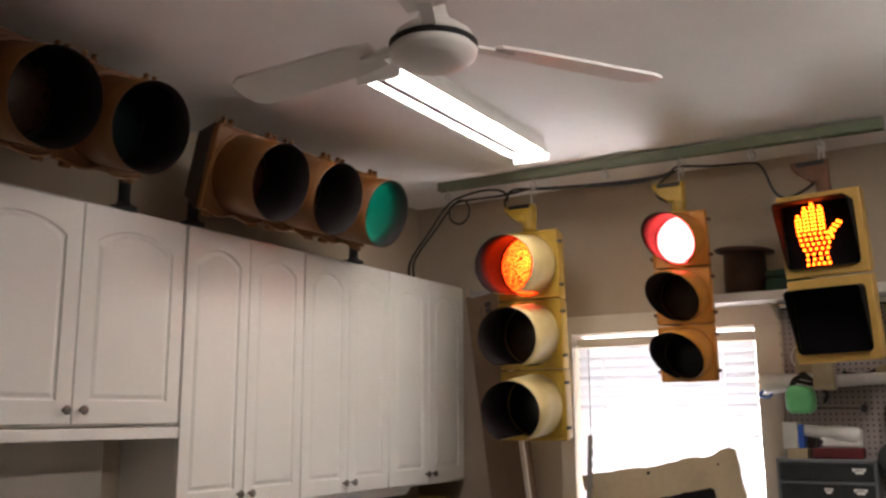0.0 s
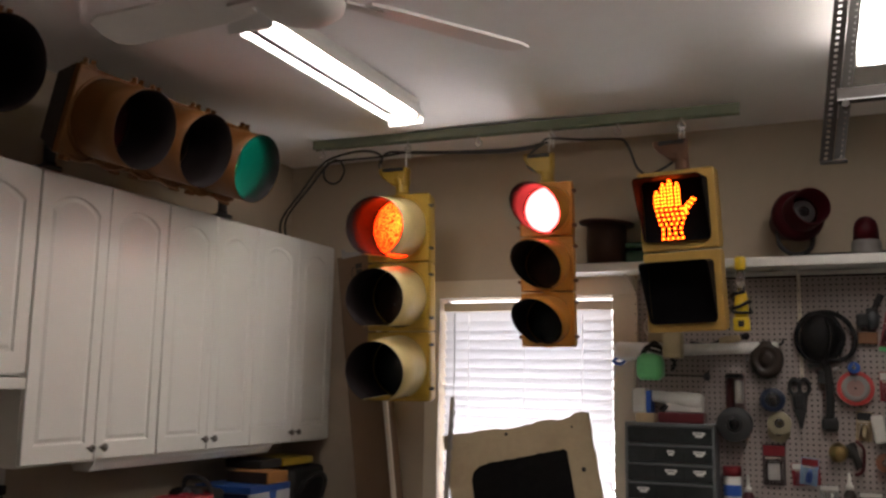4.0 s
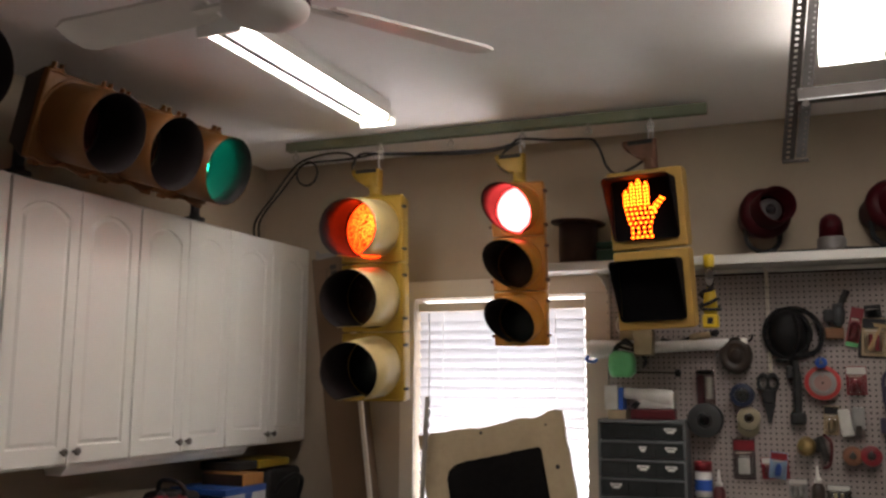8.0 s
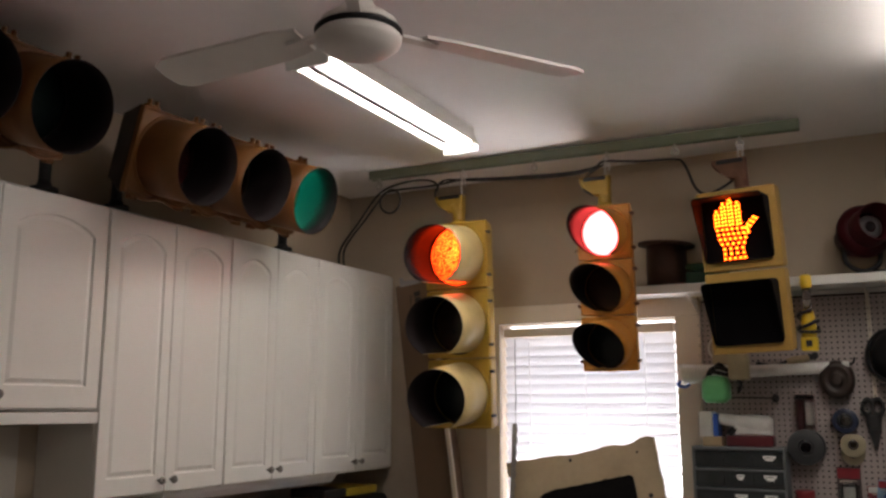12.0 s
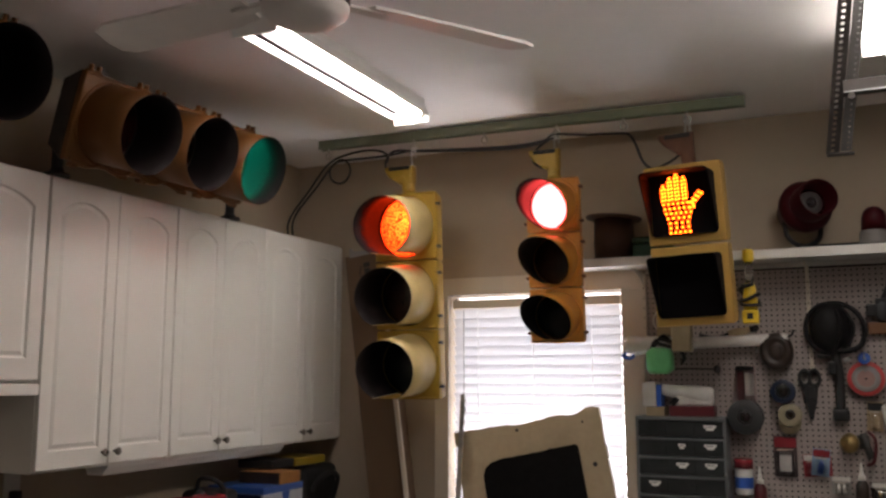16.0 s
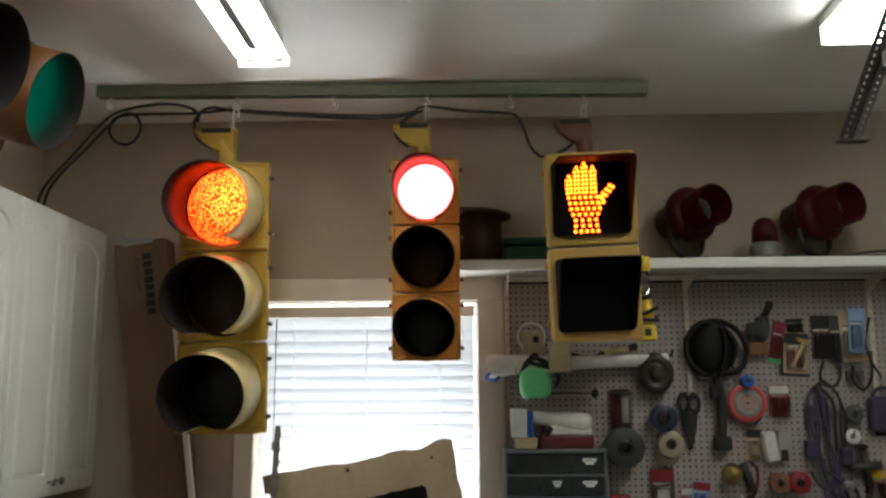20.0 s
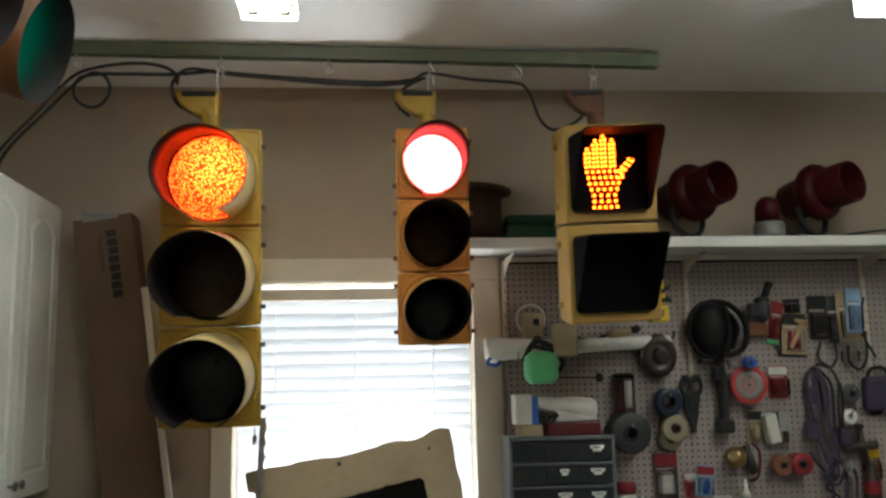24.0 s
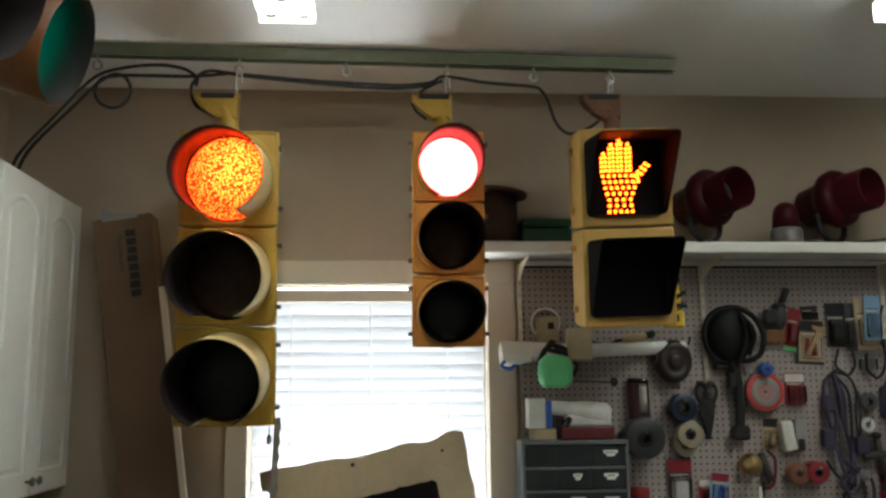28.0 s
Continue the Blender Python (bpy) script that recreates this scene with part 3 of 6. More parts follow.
def eye_hook(parent, x, y, z_top, z_bot, hook=True):
    b = fresh()
    zz = z_top - 0.036
    cyl(b, (x, y, z_top), (x, y, zz + 0.014), 0.005, seg=8)
    tube(b, [(x + 0.001, y, zz + 0.016), (x + 0.012, y + 0.002, zz + 0.006), (x + 0.015, y + 0.003, zz - 0.006), (x + 0.008, y + 0.003, zz - 0.017), (x - 0.006, y + 0.001, zz - 0.017),
             (x - 0.015, y, zz - 0.007), (x - 0.012, y - 0.002, zz + 0.005), (x - 0.006, y - 0.003, zz + 0.01)], 0.0046, 8)
    if hook:
        h2 = (zz - 0.012 - z_bot) / 2
        mid = z_bot + h2
        loop = [(x + 0.010 * math.cos(math.tau * k / 12), y + 0.004 * math.cos(math.tau * k / 12), mid + (h2 + 0.006) * math.sin(math.tau * k / 12)) for k in range(11)]
        tube(b, loop, 0.0046, 8)
    part("hook", b, M_CHROME, parent, "bright steel hook")


# twelve-inch signal
S1 = (1.0075, -0.47, 2.371)
sig1 = thing("traffic_light", S1, "large yellow hanging traffic light, red lens lit", "traffic light", "hanging signals", turn=(3.4, 0, 0))
SZ = 0.351
for k, (lm, ll) in enumerate(((M_LENS_R1, "glowing red moulded lens"), (M_OFF_Y, "dark amber lens"), (M_OFF_G, "dark green lens"))):
    section(sig1, (0, -SZ * (k + 0.5)), SZ, 0.146, M_YEL, M_CREAM, lm, ll, 0.265, 48, 0.05, (1,), M_DSTEEL, droop=0.027)
hanger(sig1, M_YEL, -0.03, 0.0, 1.0)
# eight-inch signal
S2 = (1.794, -0.47, 2.377)
sig2 = thing("traffic_light", S2, "smaller orange-yellow hanging traffic light, red lens lit", "traffic light", "hanging signals", turn=(4.0, 0, 0))
SZ2 = 0.263
for k, (lm, ll) in enumerate(((M_LENS_R2, "glowing red lens"), (M_OFF_Y, "dark amber lens"), (M_OFF_G, "dark green lens"))):
    section(sig2, (0, -SZ2 * (k + 0.5)), SZ2, 0.104, M_ORG, M_ORG, lm, ll, 0.28, 36, 0.84, (-1, 1), M_RUST, droop=0.02)
hanger(sig2, M_YEL, -0.025, 0.0, 0.92)


# lying signals on the cabinets
def lying_signal(y_right, lit, label, z=2.407):
    sg = thing("traffic_light", (0.507, y_right, z), label, "traffic light", "signals above the cabinets")
    sg.matrix_world = pose(0.507, y_right, z) @ Matrix.Rotation(radians(90), 4, "Z") @ Matrix.Rotation(radians(16), 4, "X") @ Matrix.Rotation(radians(-0.8), 4, "Y")
    for k in range(3):
        lm = (M_OFF_R, M_OFF_Y, M_OFF_G)[k]
        ll = ("dark red lens", "dark amber lens", "dark green lens")[k]
        if k == lit:
            lm, ll = M_LENS_G, "glowing green lens"
        section(sg, (-0.351 * (2.5 - k), 0), 0.351, 0.143, M_BRN, M_BRN, lm, ll, 0.222, 3, 0.03, (), M_DSTEEL, 0)
    for k in range(6):
        x = -0.351 * (k // 2 + 0.5) + (0.125, -0.125)[k % 2]
        b = fresh()
        box(b, x - 0.03, x + 0.03, 0.002, 0.034, 0.172, 0.181, 0.003)
        for dx in (-0.02, 0.016):
            box(b, x + dx - 0.006, x + dx + 0.006, 0.004, 0.026, 0.178, 0.2, 0.003)
        part("hinge", b, M_BRN, sg)
        b = fresh()
        box(b, x - 0.014, x + 0.014, -0.004, 0.03, -0.192, -0.172, 0.004)
        cyl(b, (x, -0.014, -0.184), (x, 0.004, -0.184), 0.007, seg=10)
        part("latch", b, M_BRN, sg)
    for k in range(3):
        for s in (-1, 1):
            b = fresh()
            mid = -0.351 * (k + 0.5) + s * 0.082
            tube(b, [(mid - 0.075, 0.002, -0.158), (mid - 0.04, -0.006, -0.172), (mid, -0.008, -0.178), (mid + 0.04, -0.006, -0.172), (mid + 0.075, 0.002, -0.158)], 0.0075, 8)
            part("cast_rib", b, M_BRN, sg)
    return sg


lying_signal(-1.10, 2, "horizontal orange-yellow traffic light, green lens lit, above the cabinets")
lying_signal(-2.435, 9, "horizontal orange-yellow traffic light, unlit, above the cabinets", 2.442)
for y, ye, up in ((-0.975, -1.11, 0), (-2.04, -2.05, 0), (-2.375, -2.445, 0.042), (-3.5, -3.475, 0.042)):
    ps = thing("pipe_stand", (0.30, y, 2.2), "black iron pipe stand holding a traffic light on the cabinets", "pipe stand", "pipe stands")
    b = fresh()
    lathe(b, [(0, 0.05), (0.012, 0.05), (0.014, 0.028), (0.03, 0.026)], (0, 0, 0), (0, 0, 1), 18)
    part("flange", b, M_BLACK, ps)
    b = fresh()
    cyl(b, (0, 0, 0.012), (0, 0, 0.22 + up), 0.022, seg=14)
    part("upright", b, M_BLACK, ps)
    b = fresh()
    tube(b, [(0, 0, 0.2 + up), (0.01, (ye - y) * 0.1, 0.225 + up), (0.06, (ye - y) * 0.5, 0.235 + up), (0.12, ye - y, 0.235 + up)], 0.024, 12)
    part("elbow", b, M_BLACK, ps)

# pedestrian signal
PD = (2.411, -0.469, 2.380)
ped = thing("pedestrian_signal", PD, "tan two-part crossing signal, orange stop symbol lit, countdown dark", "pedestrian signal", "hanging signals", turn=(8.0, -2.0, 0))
PW, PH = 0.318, 0.3595


def cowl(bm, w, h, top, bot):
    """A black box visor: rounded sides, long at the top, shorter at the bottom."""
    outer, th = round_rect(w, h, 0.02, 4), 0.004
    n = len(outer)
    rings = []
    for sc, far in ((0, 0), (0, 1), (1, 1), (1, 0)):
        ring = []
        for x, z in outer:
            f = (z / h + 0.5)
            ln = (bot + (top - bot) * f) * far
            k = 1 - (2 * th / w) * sc
            ring.append(bm.verts.new((x * k, -ln - 0.002, z * k)))
        rings.append(ring)
    for p, q in zip(rings, rings[1:]):
        for k in range(n):
            bm.faces.new((p[k], p[(k + 1) % n], q[(k + 1) % n], q[k]))
    return bm


for k in range(2):
    cz = -PH * (k + 0.5)
    b = fresh()
    box(b, -PW / 2 + 0.006, PW / 2 + 0.008, 0.024, 0.112, cz - PH / 2 + 0.004, cz + PH / 2 - 0.004, 0.014, 3)
    part("housing", b, M_TAN, ped)
    b = fresh()
    box(b, -PW / 2, PW / 2 + 0.014, -0.11, 0.022, cz - PH / 2 + 0.004, cz + PH / 2 - 0.004, 0.008, 3)
    door = part("door", b, M_TAN, ped)
    b = fresh()
    prism(b, round_rect(0.276, 0.27, 0.018), (0, -0.004, 0), (0, -0.111, cz))
    face = part("display_face", b, M_SCREEN, door, "black display face")
    b = fresh()
    cowl(b, 0.287, 0.275, 0.212, 0.02)
    bmesh.ops.transform(b, matrix=Matrix.Translation((0, -0.11, cz)), verts=b.verts)
    part("cowl", b, M_SCREEN, door, "black box visor")
    for s in (-1, 1):
        for dz in (-0.11, 0.11):
            b = fresh()
            box(b, s * (PW / 2 + 0.004) - 0.008, s * (PW / 2 + 0.004) + 0.008, 0.004, 0.04, cz + dz - 0.012, cz + dz + 0.012, 0.003)
            part("latch", b, M_TAN, door)
    if k == 0:
        # light points of the raised stop symbol, in rows
        led = fresh()
        spots = []
        for x, z0, n in ((-0.068, 0.022, 5), (-0.039, 0.022, 7), (-0.01, 0.022, 8), (0.021, 0.022, 7)):
            for q in range(n):
                side = 0.0068 if q < n - 1 else 0.0
                spots += [(x - side, z0 + 0.0155 * q)] + ([(x + side, z0 + 0.0155 * q + 0.002)] if side else [])
        for r, (x0, x1, m) in enumerate(((-0.072, 0.052, 7), (-0.068, 0.056, 7), (-0.064, 0.042, 6), (-0.058, 0.034, 5), (-0.05, 0.026, 4), (-0.05, 0.028, 4), (-0.052, 0.032, 5))):
            spots += [(x0 + (x1 - x0) * q / (m - 1), 0.004 - 0.0212 * r) for q in range(m)]
        spots += [(0.082 - 0.013 * q, 0.044 - 0.0135 * q) for q in range(4)] + [(0.094 - 0.0135 * q, 0.038 - 0.0145 * q) for q in range(5)]
        for x, z in spots:
            lathe(led, [(0, 0.0062), (0.003, 0.0052), (0.0045, 0.001)], (x - 0.009, -0.116, cz + z), (0, -1, 0), 8)
        part("stop_symbol", led, M_LED, face, "orange points of light in a raised palm shape")
hanger(ped, M_RUST, 0.0, 0.0, 0.95)

# ---- hanging rail and cables ----
rail = thing("hanging_rail", (0.456, -0.405, 2.666), "green steel channel screwed to the ceiling", "rail", turn=(0, 0.5, 0.75))
b = fresh()
prism(b, [(-0.021, 0), (-0.021, 0.048), (0.021, 0.048), (0.021, 0), (0.012, 0), (0.012, 0.006), (0.016, 0.01), (0.016, 0.044), (-0.016, 0.044), (-0.016, 0.01), (-0.012, 0.006), (-0.012, 0)],
      (2.225, 0, 0), (0, 0, 0), (0, 1, 0), (0, 0, 1))
part("channel", b, M_RAIL, rail)
for x, zb in ((0.51, None), (1.025, 2.52), (1.42, None), (1.80, 2.525), (2.13, None), (2.425, 2.518)):
    eye_hook(rail, x - 0.456, 0.0, 0.004, (zb or 2.6) - 2.655, zb is not None)


# ---- cables along the rail ----
CY = -0.375
def cable(name_label, strands, r=0.0065):
    cb = thing("power_cable", (0, 0, 0), name_label, "cable", "signal cables")
    for s in strands:
        b = fresh()
        tube(b, s, r)
        part("strand", b, M_RUBBER, cb)
    return cb


cable("black power cable from the wall corner, with a spare loop",
      [[(0.03, -0.06, 2.06), (0.13, -0.2, 2.19), (0.232, CY + 0.01, 2.294), (0.364, CY, 2.448), (0.488, CY, 2.59), (0.589, CY, 2.631), (0.723, CY, 2.646), (0.817, CY, 2.632), (0.86, CY, 2.60),
        (0.846, CY, 2.563), (0.863, CY, 2.497), (0.926, CY, 2.455), (0.972, CY + 0.02, 2.43)],
       [(0.02, -0.07, 2.04), (0.15, -0.2, 2.2), (0.26, CY + 0.02, 2.31), (0.40, CY + 0.02, 2.47), (0.50, CY + 0.015, 2.575), (0.555, CY + 0.015, 2.612), (0.60, CY + 0.015, 2.60), (0.622, CY + 0.015, 2.55), (0.60, CY + 0.015, 2.50),
        (0.556, CY + 0.015, 2.482), (0.508, CY + 0.015, 2.505), (0.492, CY + 0.015, 2.55), (0.515, CY + 0.015, 2.595), (0.58, CY + 0.015, 2.608), (0.70, CY, 2.604), (0.849, CY, 2.604), (0.99, CY - 0.012, 2.613)]])
cable("black power cable strung between the hanging traffic lights",
      [[(0.867, CY - 0.02, 2.56), (0.878, CY - 0.015, 2.605), (0.92, CY - 0.012, 2.622), (0.99, CY - 0.01, 2.615), (1.20, CY, 2.60), (1.393, CY, 2.588), (1.605, CY, 2.58), (1.733, CY, 2.592), (1.789, CY - 0.012, 2.613),
        (1.948, CY, 2.595), (2.12, CY, 2.583), (2.16, CY, 2.565), (2.184, CY, 2.52), (2.214, CY, 2.437), (2.262, CY, 2.398), (2.333, CY, 2.42), (2.38, CY + 0.02, 2.455)],
       [(1.78, CY, 2.60), (1.745, CY, 2.585), (1.701, CY, 2.557), (1.669, CY, 2.519), (1.68, CY, 2.481), (1.72, CY + 0.02, 2.455)],
       [(0.97, CY - 0.006, 2.616), (1.08, CY + 0.004, 2.605), (1.20, CY + 0.01, 2.596), (1.42, CY + 0.012, 2.578), (1.60, CY + 0.012, 2.572), (1.74, CY + 0.01, 2.585)]])


# ---- slotted steel frame under the ceiling ----
M_FRAME = mat("dark brown painted steel angle", (0.05, 0.042, 0.038), 0.6, 0.0, spec=0.25, vary=0.2, scale=12)
M_GSTEEL = mat("grey zinc steel", (0.2, 0.19, 0.185), 0.45, 0.4, vary=0.2, scale=12)
hang = thing("slotted_angle_frame", (0, 0, 0), "dark slotted steel braces leaning from the ceiling with a crossbar", "steel frame")


def slotted_strip(p0, u, w, v, length, th, material, name, a=0.36, b=0.64, web=0.0048):
    """A strip of width w along u and length along v with a row of slots."""
    p0, u, v = Vector(p0), Vector(u), Vector(v)
    nrm = u.cross(v).normalized() * th
    bm = fresh()
    n = int(length / 0.0195)
    step = length / n
    def quad(a0, a1, b0, b1):
        lo = [p0 + u * p + v * q for p, q in ((a0, b0), (a1, b0), (a1, b1), (a0, b1))]
        vs = [bm.verts.new(q) for q in lo] + [bm.verts.new(q + nrm) for q in lo]
        for ids in ((3, 2, 1, 0), (4, 5, 6, 7), (0, 1, 5, 4), (1, 2, 6, 5), (2, 3, 7, 6), (3, 0, 4, 7)):
            bm.faces.new([vs[i] for i in ids])
    quad(0, w * a, 0, length)
    quad(w * b, w, 0, length)
    for k in range(n + 1):
        quad(w * a, w * b, max(0, k * step - web), min(length, k * step + web))
    return part(name, bm, material, hang)


AX, AY, AZ = 3.016, -1.36, 2.165      # foot of the leaning brace
LEAN = Vector((0.12, -0.649, 0.751)).normalized()
BACK = Vector((0, 0.757, 0.654))
REACH = (CEIL - AZ) / LEAN.z - 0.004


def brace(x):
    foot = Vector((x, AY, AZ))
    slotted_strip(foot, (1, 0, 0), 0.038, LEAN, REACH, 0.0025, M_FRAME, "brace_flange")
    slotted_strip(foot + Vector((0.038, 0, 0)), BACK, 0.038, LEAN, REACH - 0.05, 0.0025, M_FRAME, "brace_flange")
    slotted_strip(foot + Vector((0.044, 0.03, 0.012)), (1, 0, 0), 0.034, LEAN, REACH - 0.02, 0.0025, M_GSTEEL, "rear_flange", 0.55, 0.72, 0.0072)
    b = fresh()
    box(b, x + 0.002, x + 0.086, AY - 0.004, AY + 0.03, AZ - 0.006, AZ, 0.001, 1)
    part("foot_tab", b, M_FRAME, hang)


for x in (AX, AX + 0.72):
    brace(x)
CBY, CBZ = -1.53, 2.312
b = fresh()
prism(b, [(0, 0), (0.034, 0), (0.034, 0.004), (0.004, 0.004), (0.004, 0.04), (0.034, 0.04), (0.034, 0.044), (0, 0.044)], (1.4, 0, 0), (AX + 0.062, CBY, CBZ), (0, 1, 0), (0, 0, 1))
part("crossbar", b, M_FRAME, hang, "dark steel crossbar")
b = fresh()
box(b, AX + 0.064, AX + 1.46, CBY - 0.005, CBY + 0.001, CBZ + 0.001, CBZ + 0.006, 0.001, 1)
part("crossbar_lip", b, M_STEEL, hang, "bright worn lip of the crossbar")
b = fresh()
cyl(b, (AX + 0.085, CBY - 0.012, CBZ - 0.012), (AX + 0.085, CBY + 0.02, CBZ - 0.012), 0.012, seg=6)
part("bolt", b, M_FRAME, hang)

# ---- pegboard ----
PB = 0.03      # pegboard face
PX0, PX1, PZ0, PZ1 = 2.122, 4.2, 0.62, 1.962
M_PEG = mat("off-white pegboard", (0.355, 0.302, 0.283), 0.6, vary=0.06, scale=2.5, bump=0.06, stain=(0.3, 0.26, 0.22), stain_amount=0.4, stain_scale=2)


def pegboard():
    """A board with real holes on a one-inch grid."""
    pitch, hole = 0.0254, 0.0049
    nx, nz = int((PX1 - PX0) / pitch), int((PZ1 - PZ0) / pitch)
    ang = np.arange(8) * math.tau / 8 + math.tau / 16
    ring = np.stack([np.cos(ang) * hole, np.zeros(8), np.sin(ang) * hole], 1)
    h = pitch / 2
    t = math.tan(math.tau / 16)
    edge = np.array([[h, 0, h * t], [h * t, 0, h], [-h * t, 0, h], [-h, 0, h * t], [-h, 0, -h * t], [-h * t, 0, -h], [h * t, 0, -h], [h, 0, -h * t]])
    corner = np.array([[h, 0, h], [-h, 0, h], [-h, 0, -h], [h, 0, -h]])
    cell = np.concatenate([ring, edge, corner, ring + [0, 0.005, 0]])
    faces = []
    for k in range(8):
        faces.append((k, (k + 1) % 8, 8 + (k + 1) % 8, 8 + k))
    # ring k at angle 22.5 + 45 k; edge points lie at 22.5, 67.5, 112.5, ...
    tris = [(8, 9, 16), (10, 11, 17), (12, 13, 18), (14, 15, 19)]
    walls = [(k, 20 + k, 20 + (k + 1) % 8, (k + 1) % 8) for k in range(8)]
    verts, out = [], []
    for i in range(nx):
        for j in range(nz):
            base = 28 * (i * nz + j)
            verts.append(cell + [PX0 + (i + 0.5) * pitch, PB, PZ0 + (j + 0.5) * pitch])
            out += [tuple(base + q for q in f) for f in faces + tris + walls]
    me = bpy.data.meshes.new("pegboard_panel")
    me.from_pydata(np.concatenate(verts).tolist(), [], out)
    me.materials.append(M_PEG)
    weld = bmesh.new()
    weld.from_mesh(me)
    bmesh.ops.remove_doubles(weld, verts=weld.verts, dist=1e-5)
    weld.to_mesh(me)
    weld.free()
    return me


peg = thing("pegboard", (0, 0, 0), "off-white perforated pegboard crowded with hanging tools", "pegboard", kind="structure")
pp = new("perforated_panel", pegboard())
pp.parent = peg
# added sheet behind the holes, near-black to paint in the gap's shade
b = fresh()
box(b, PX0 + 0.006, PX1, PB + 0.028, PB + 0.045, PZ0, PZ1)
part("backing", b, mat("near-black paint for hole shade", (0.02, 0.016, 0.014), 0.9, vary=0.2), peg)
b = fresh()
box(b, PX0 - 0.004, PX0 + 0.002, PB - 0.0005, WALL - 0.002, PZ0, PZ1)
part("edge_strip", b, M_PEG, peg)
for x, zb in ((2.118, 1.60), (2.885, 1.45), (3.66, 1.45)):
    b = fresh()
    box(b, x - 0.009, x + 0.009, PB - 0.013, PB - 0.001, zb, 1.955, 0.002)
    up = part("shelf_standard", b, M_TRIM, peg, "white slotted shelf standard")
    b = fresh()
    for k in range(int((1.95 - zb) / 0.05)):
        box(b, x - 0.0012, x + 0.0012, PB - 0.0138, PB - 0.0125, zb + 0.02 + 0.05 * k, zb + 0.034 + 0.05 * k)
    part("slot", b, M_BLACK, up)
    b = fresh()
    prism(b, [(PB - 0.014, 1.954), (-0.235, 1.954), (-0.235, 1.947), (-0.09, 1.925), (PB - 0.014, 1.885)], (0.004, 0, 0), (x - 0.002, 0, 0), (0, 1, 0), (0, 0, 1), bev=0.001)
    part("bracket", b, M_TRIM, up)

# ---- shelf and what stands on it ----
M_SHELF = mat("white shelf board", (0.66, 0.64, 0.6), 0.4, vary=0.05, stain=(0.5, 0.45, 0.38), stain_amount=0.3)
shelf = thing("wall_shelf", (0, 0, 0), "long white shelf board on brackets above the pegboard", "shelf")
b = fresh()
box(b, 1.74, 4.2, -0.238, WALL - 0.002, 1.977, 2.005, 0.002, 1)
part("board", b, M_SHELF, shelf)
b = fresh()
box(b, 1.74, 4.2, -0.254, -0.239, 1.962, 2.006, 0.006, 3)
part("front_lip", b, M_SHELF, shelf)
b = fresh()
box(b, PX0 + 0.004, 4.2, PB - 0.01, PB - 0.001, 1.95, 1.971, 0.002, 1)
part("wall_cleat", b, M_SHELF, shelf)

M_SPOOL = mat("brown stained spool board", (0.055, 0.025, 0.017), 0.6, vary=0.25, scale=10)
sp = thing("cable_spool", (2.0, -0.09, 2.0055), "dark brown cable spool standing on the shelf", "spool")
b = fresh()
lathe(b, [(0, 0.122), (0.012, 0.124), (0.015, 0.09)], seg=32)
part("lower_flange", b, M_SPOOL, sp)
b = fresh()
lathe(b, [(0.015, 0.096), (0.08, 0.1), (0.212, 0.097)], seg=32)
part("winding", b, M_SPOOL, sp)
b = fresh()
lathe(b, [(0.212, 0.075), (0.214, 0.138), (0.224, 0.14), (0.227, 0.132)], seg=32)
bmesh.ops.rotate(b, verts=b.verts, cent=(0, 0, 0.22), matrix=Matrix.Rotation(radians(4), 3, "Y"))
part("upper_flange", b, M_SPOOL, sp)
gc = thing("plastic_case", (2.205, -0.10, 2.0055), "small dark green plastic case on the shelf", "case")
M_GREENP = mat("dark green plastic", (0.012, 0.075, 0.04), 0.4, vary=0.15)
b = fresh()
box(b, -0.10, 0.10, -0.07, 0.07, 0, 0.07, 0.012, 3)
part("base", b, M_GREENP, gc)
b = fresh()
box(b, -0.10, 0.10, -0.07, 0.07, 0.073, 0.108, 0.012, 3)
part("lid", b, M_GREENP, gc)


M_REFL = mat("dull reflector", (0.05, 0.045, 0.045), 0.4, 0.3, vary=0.3, scale=30)


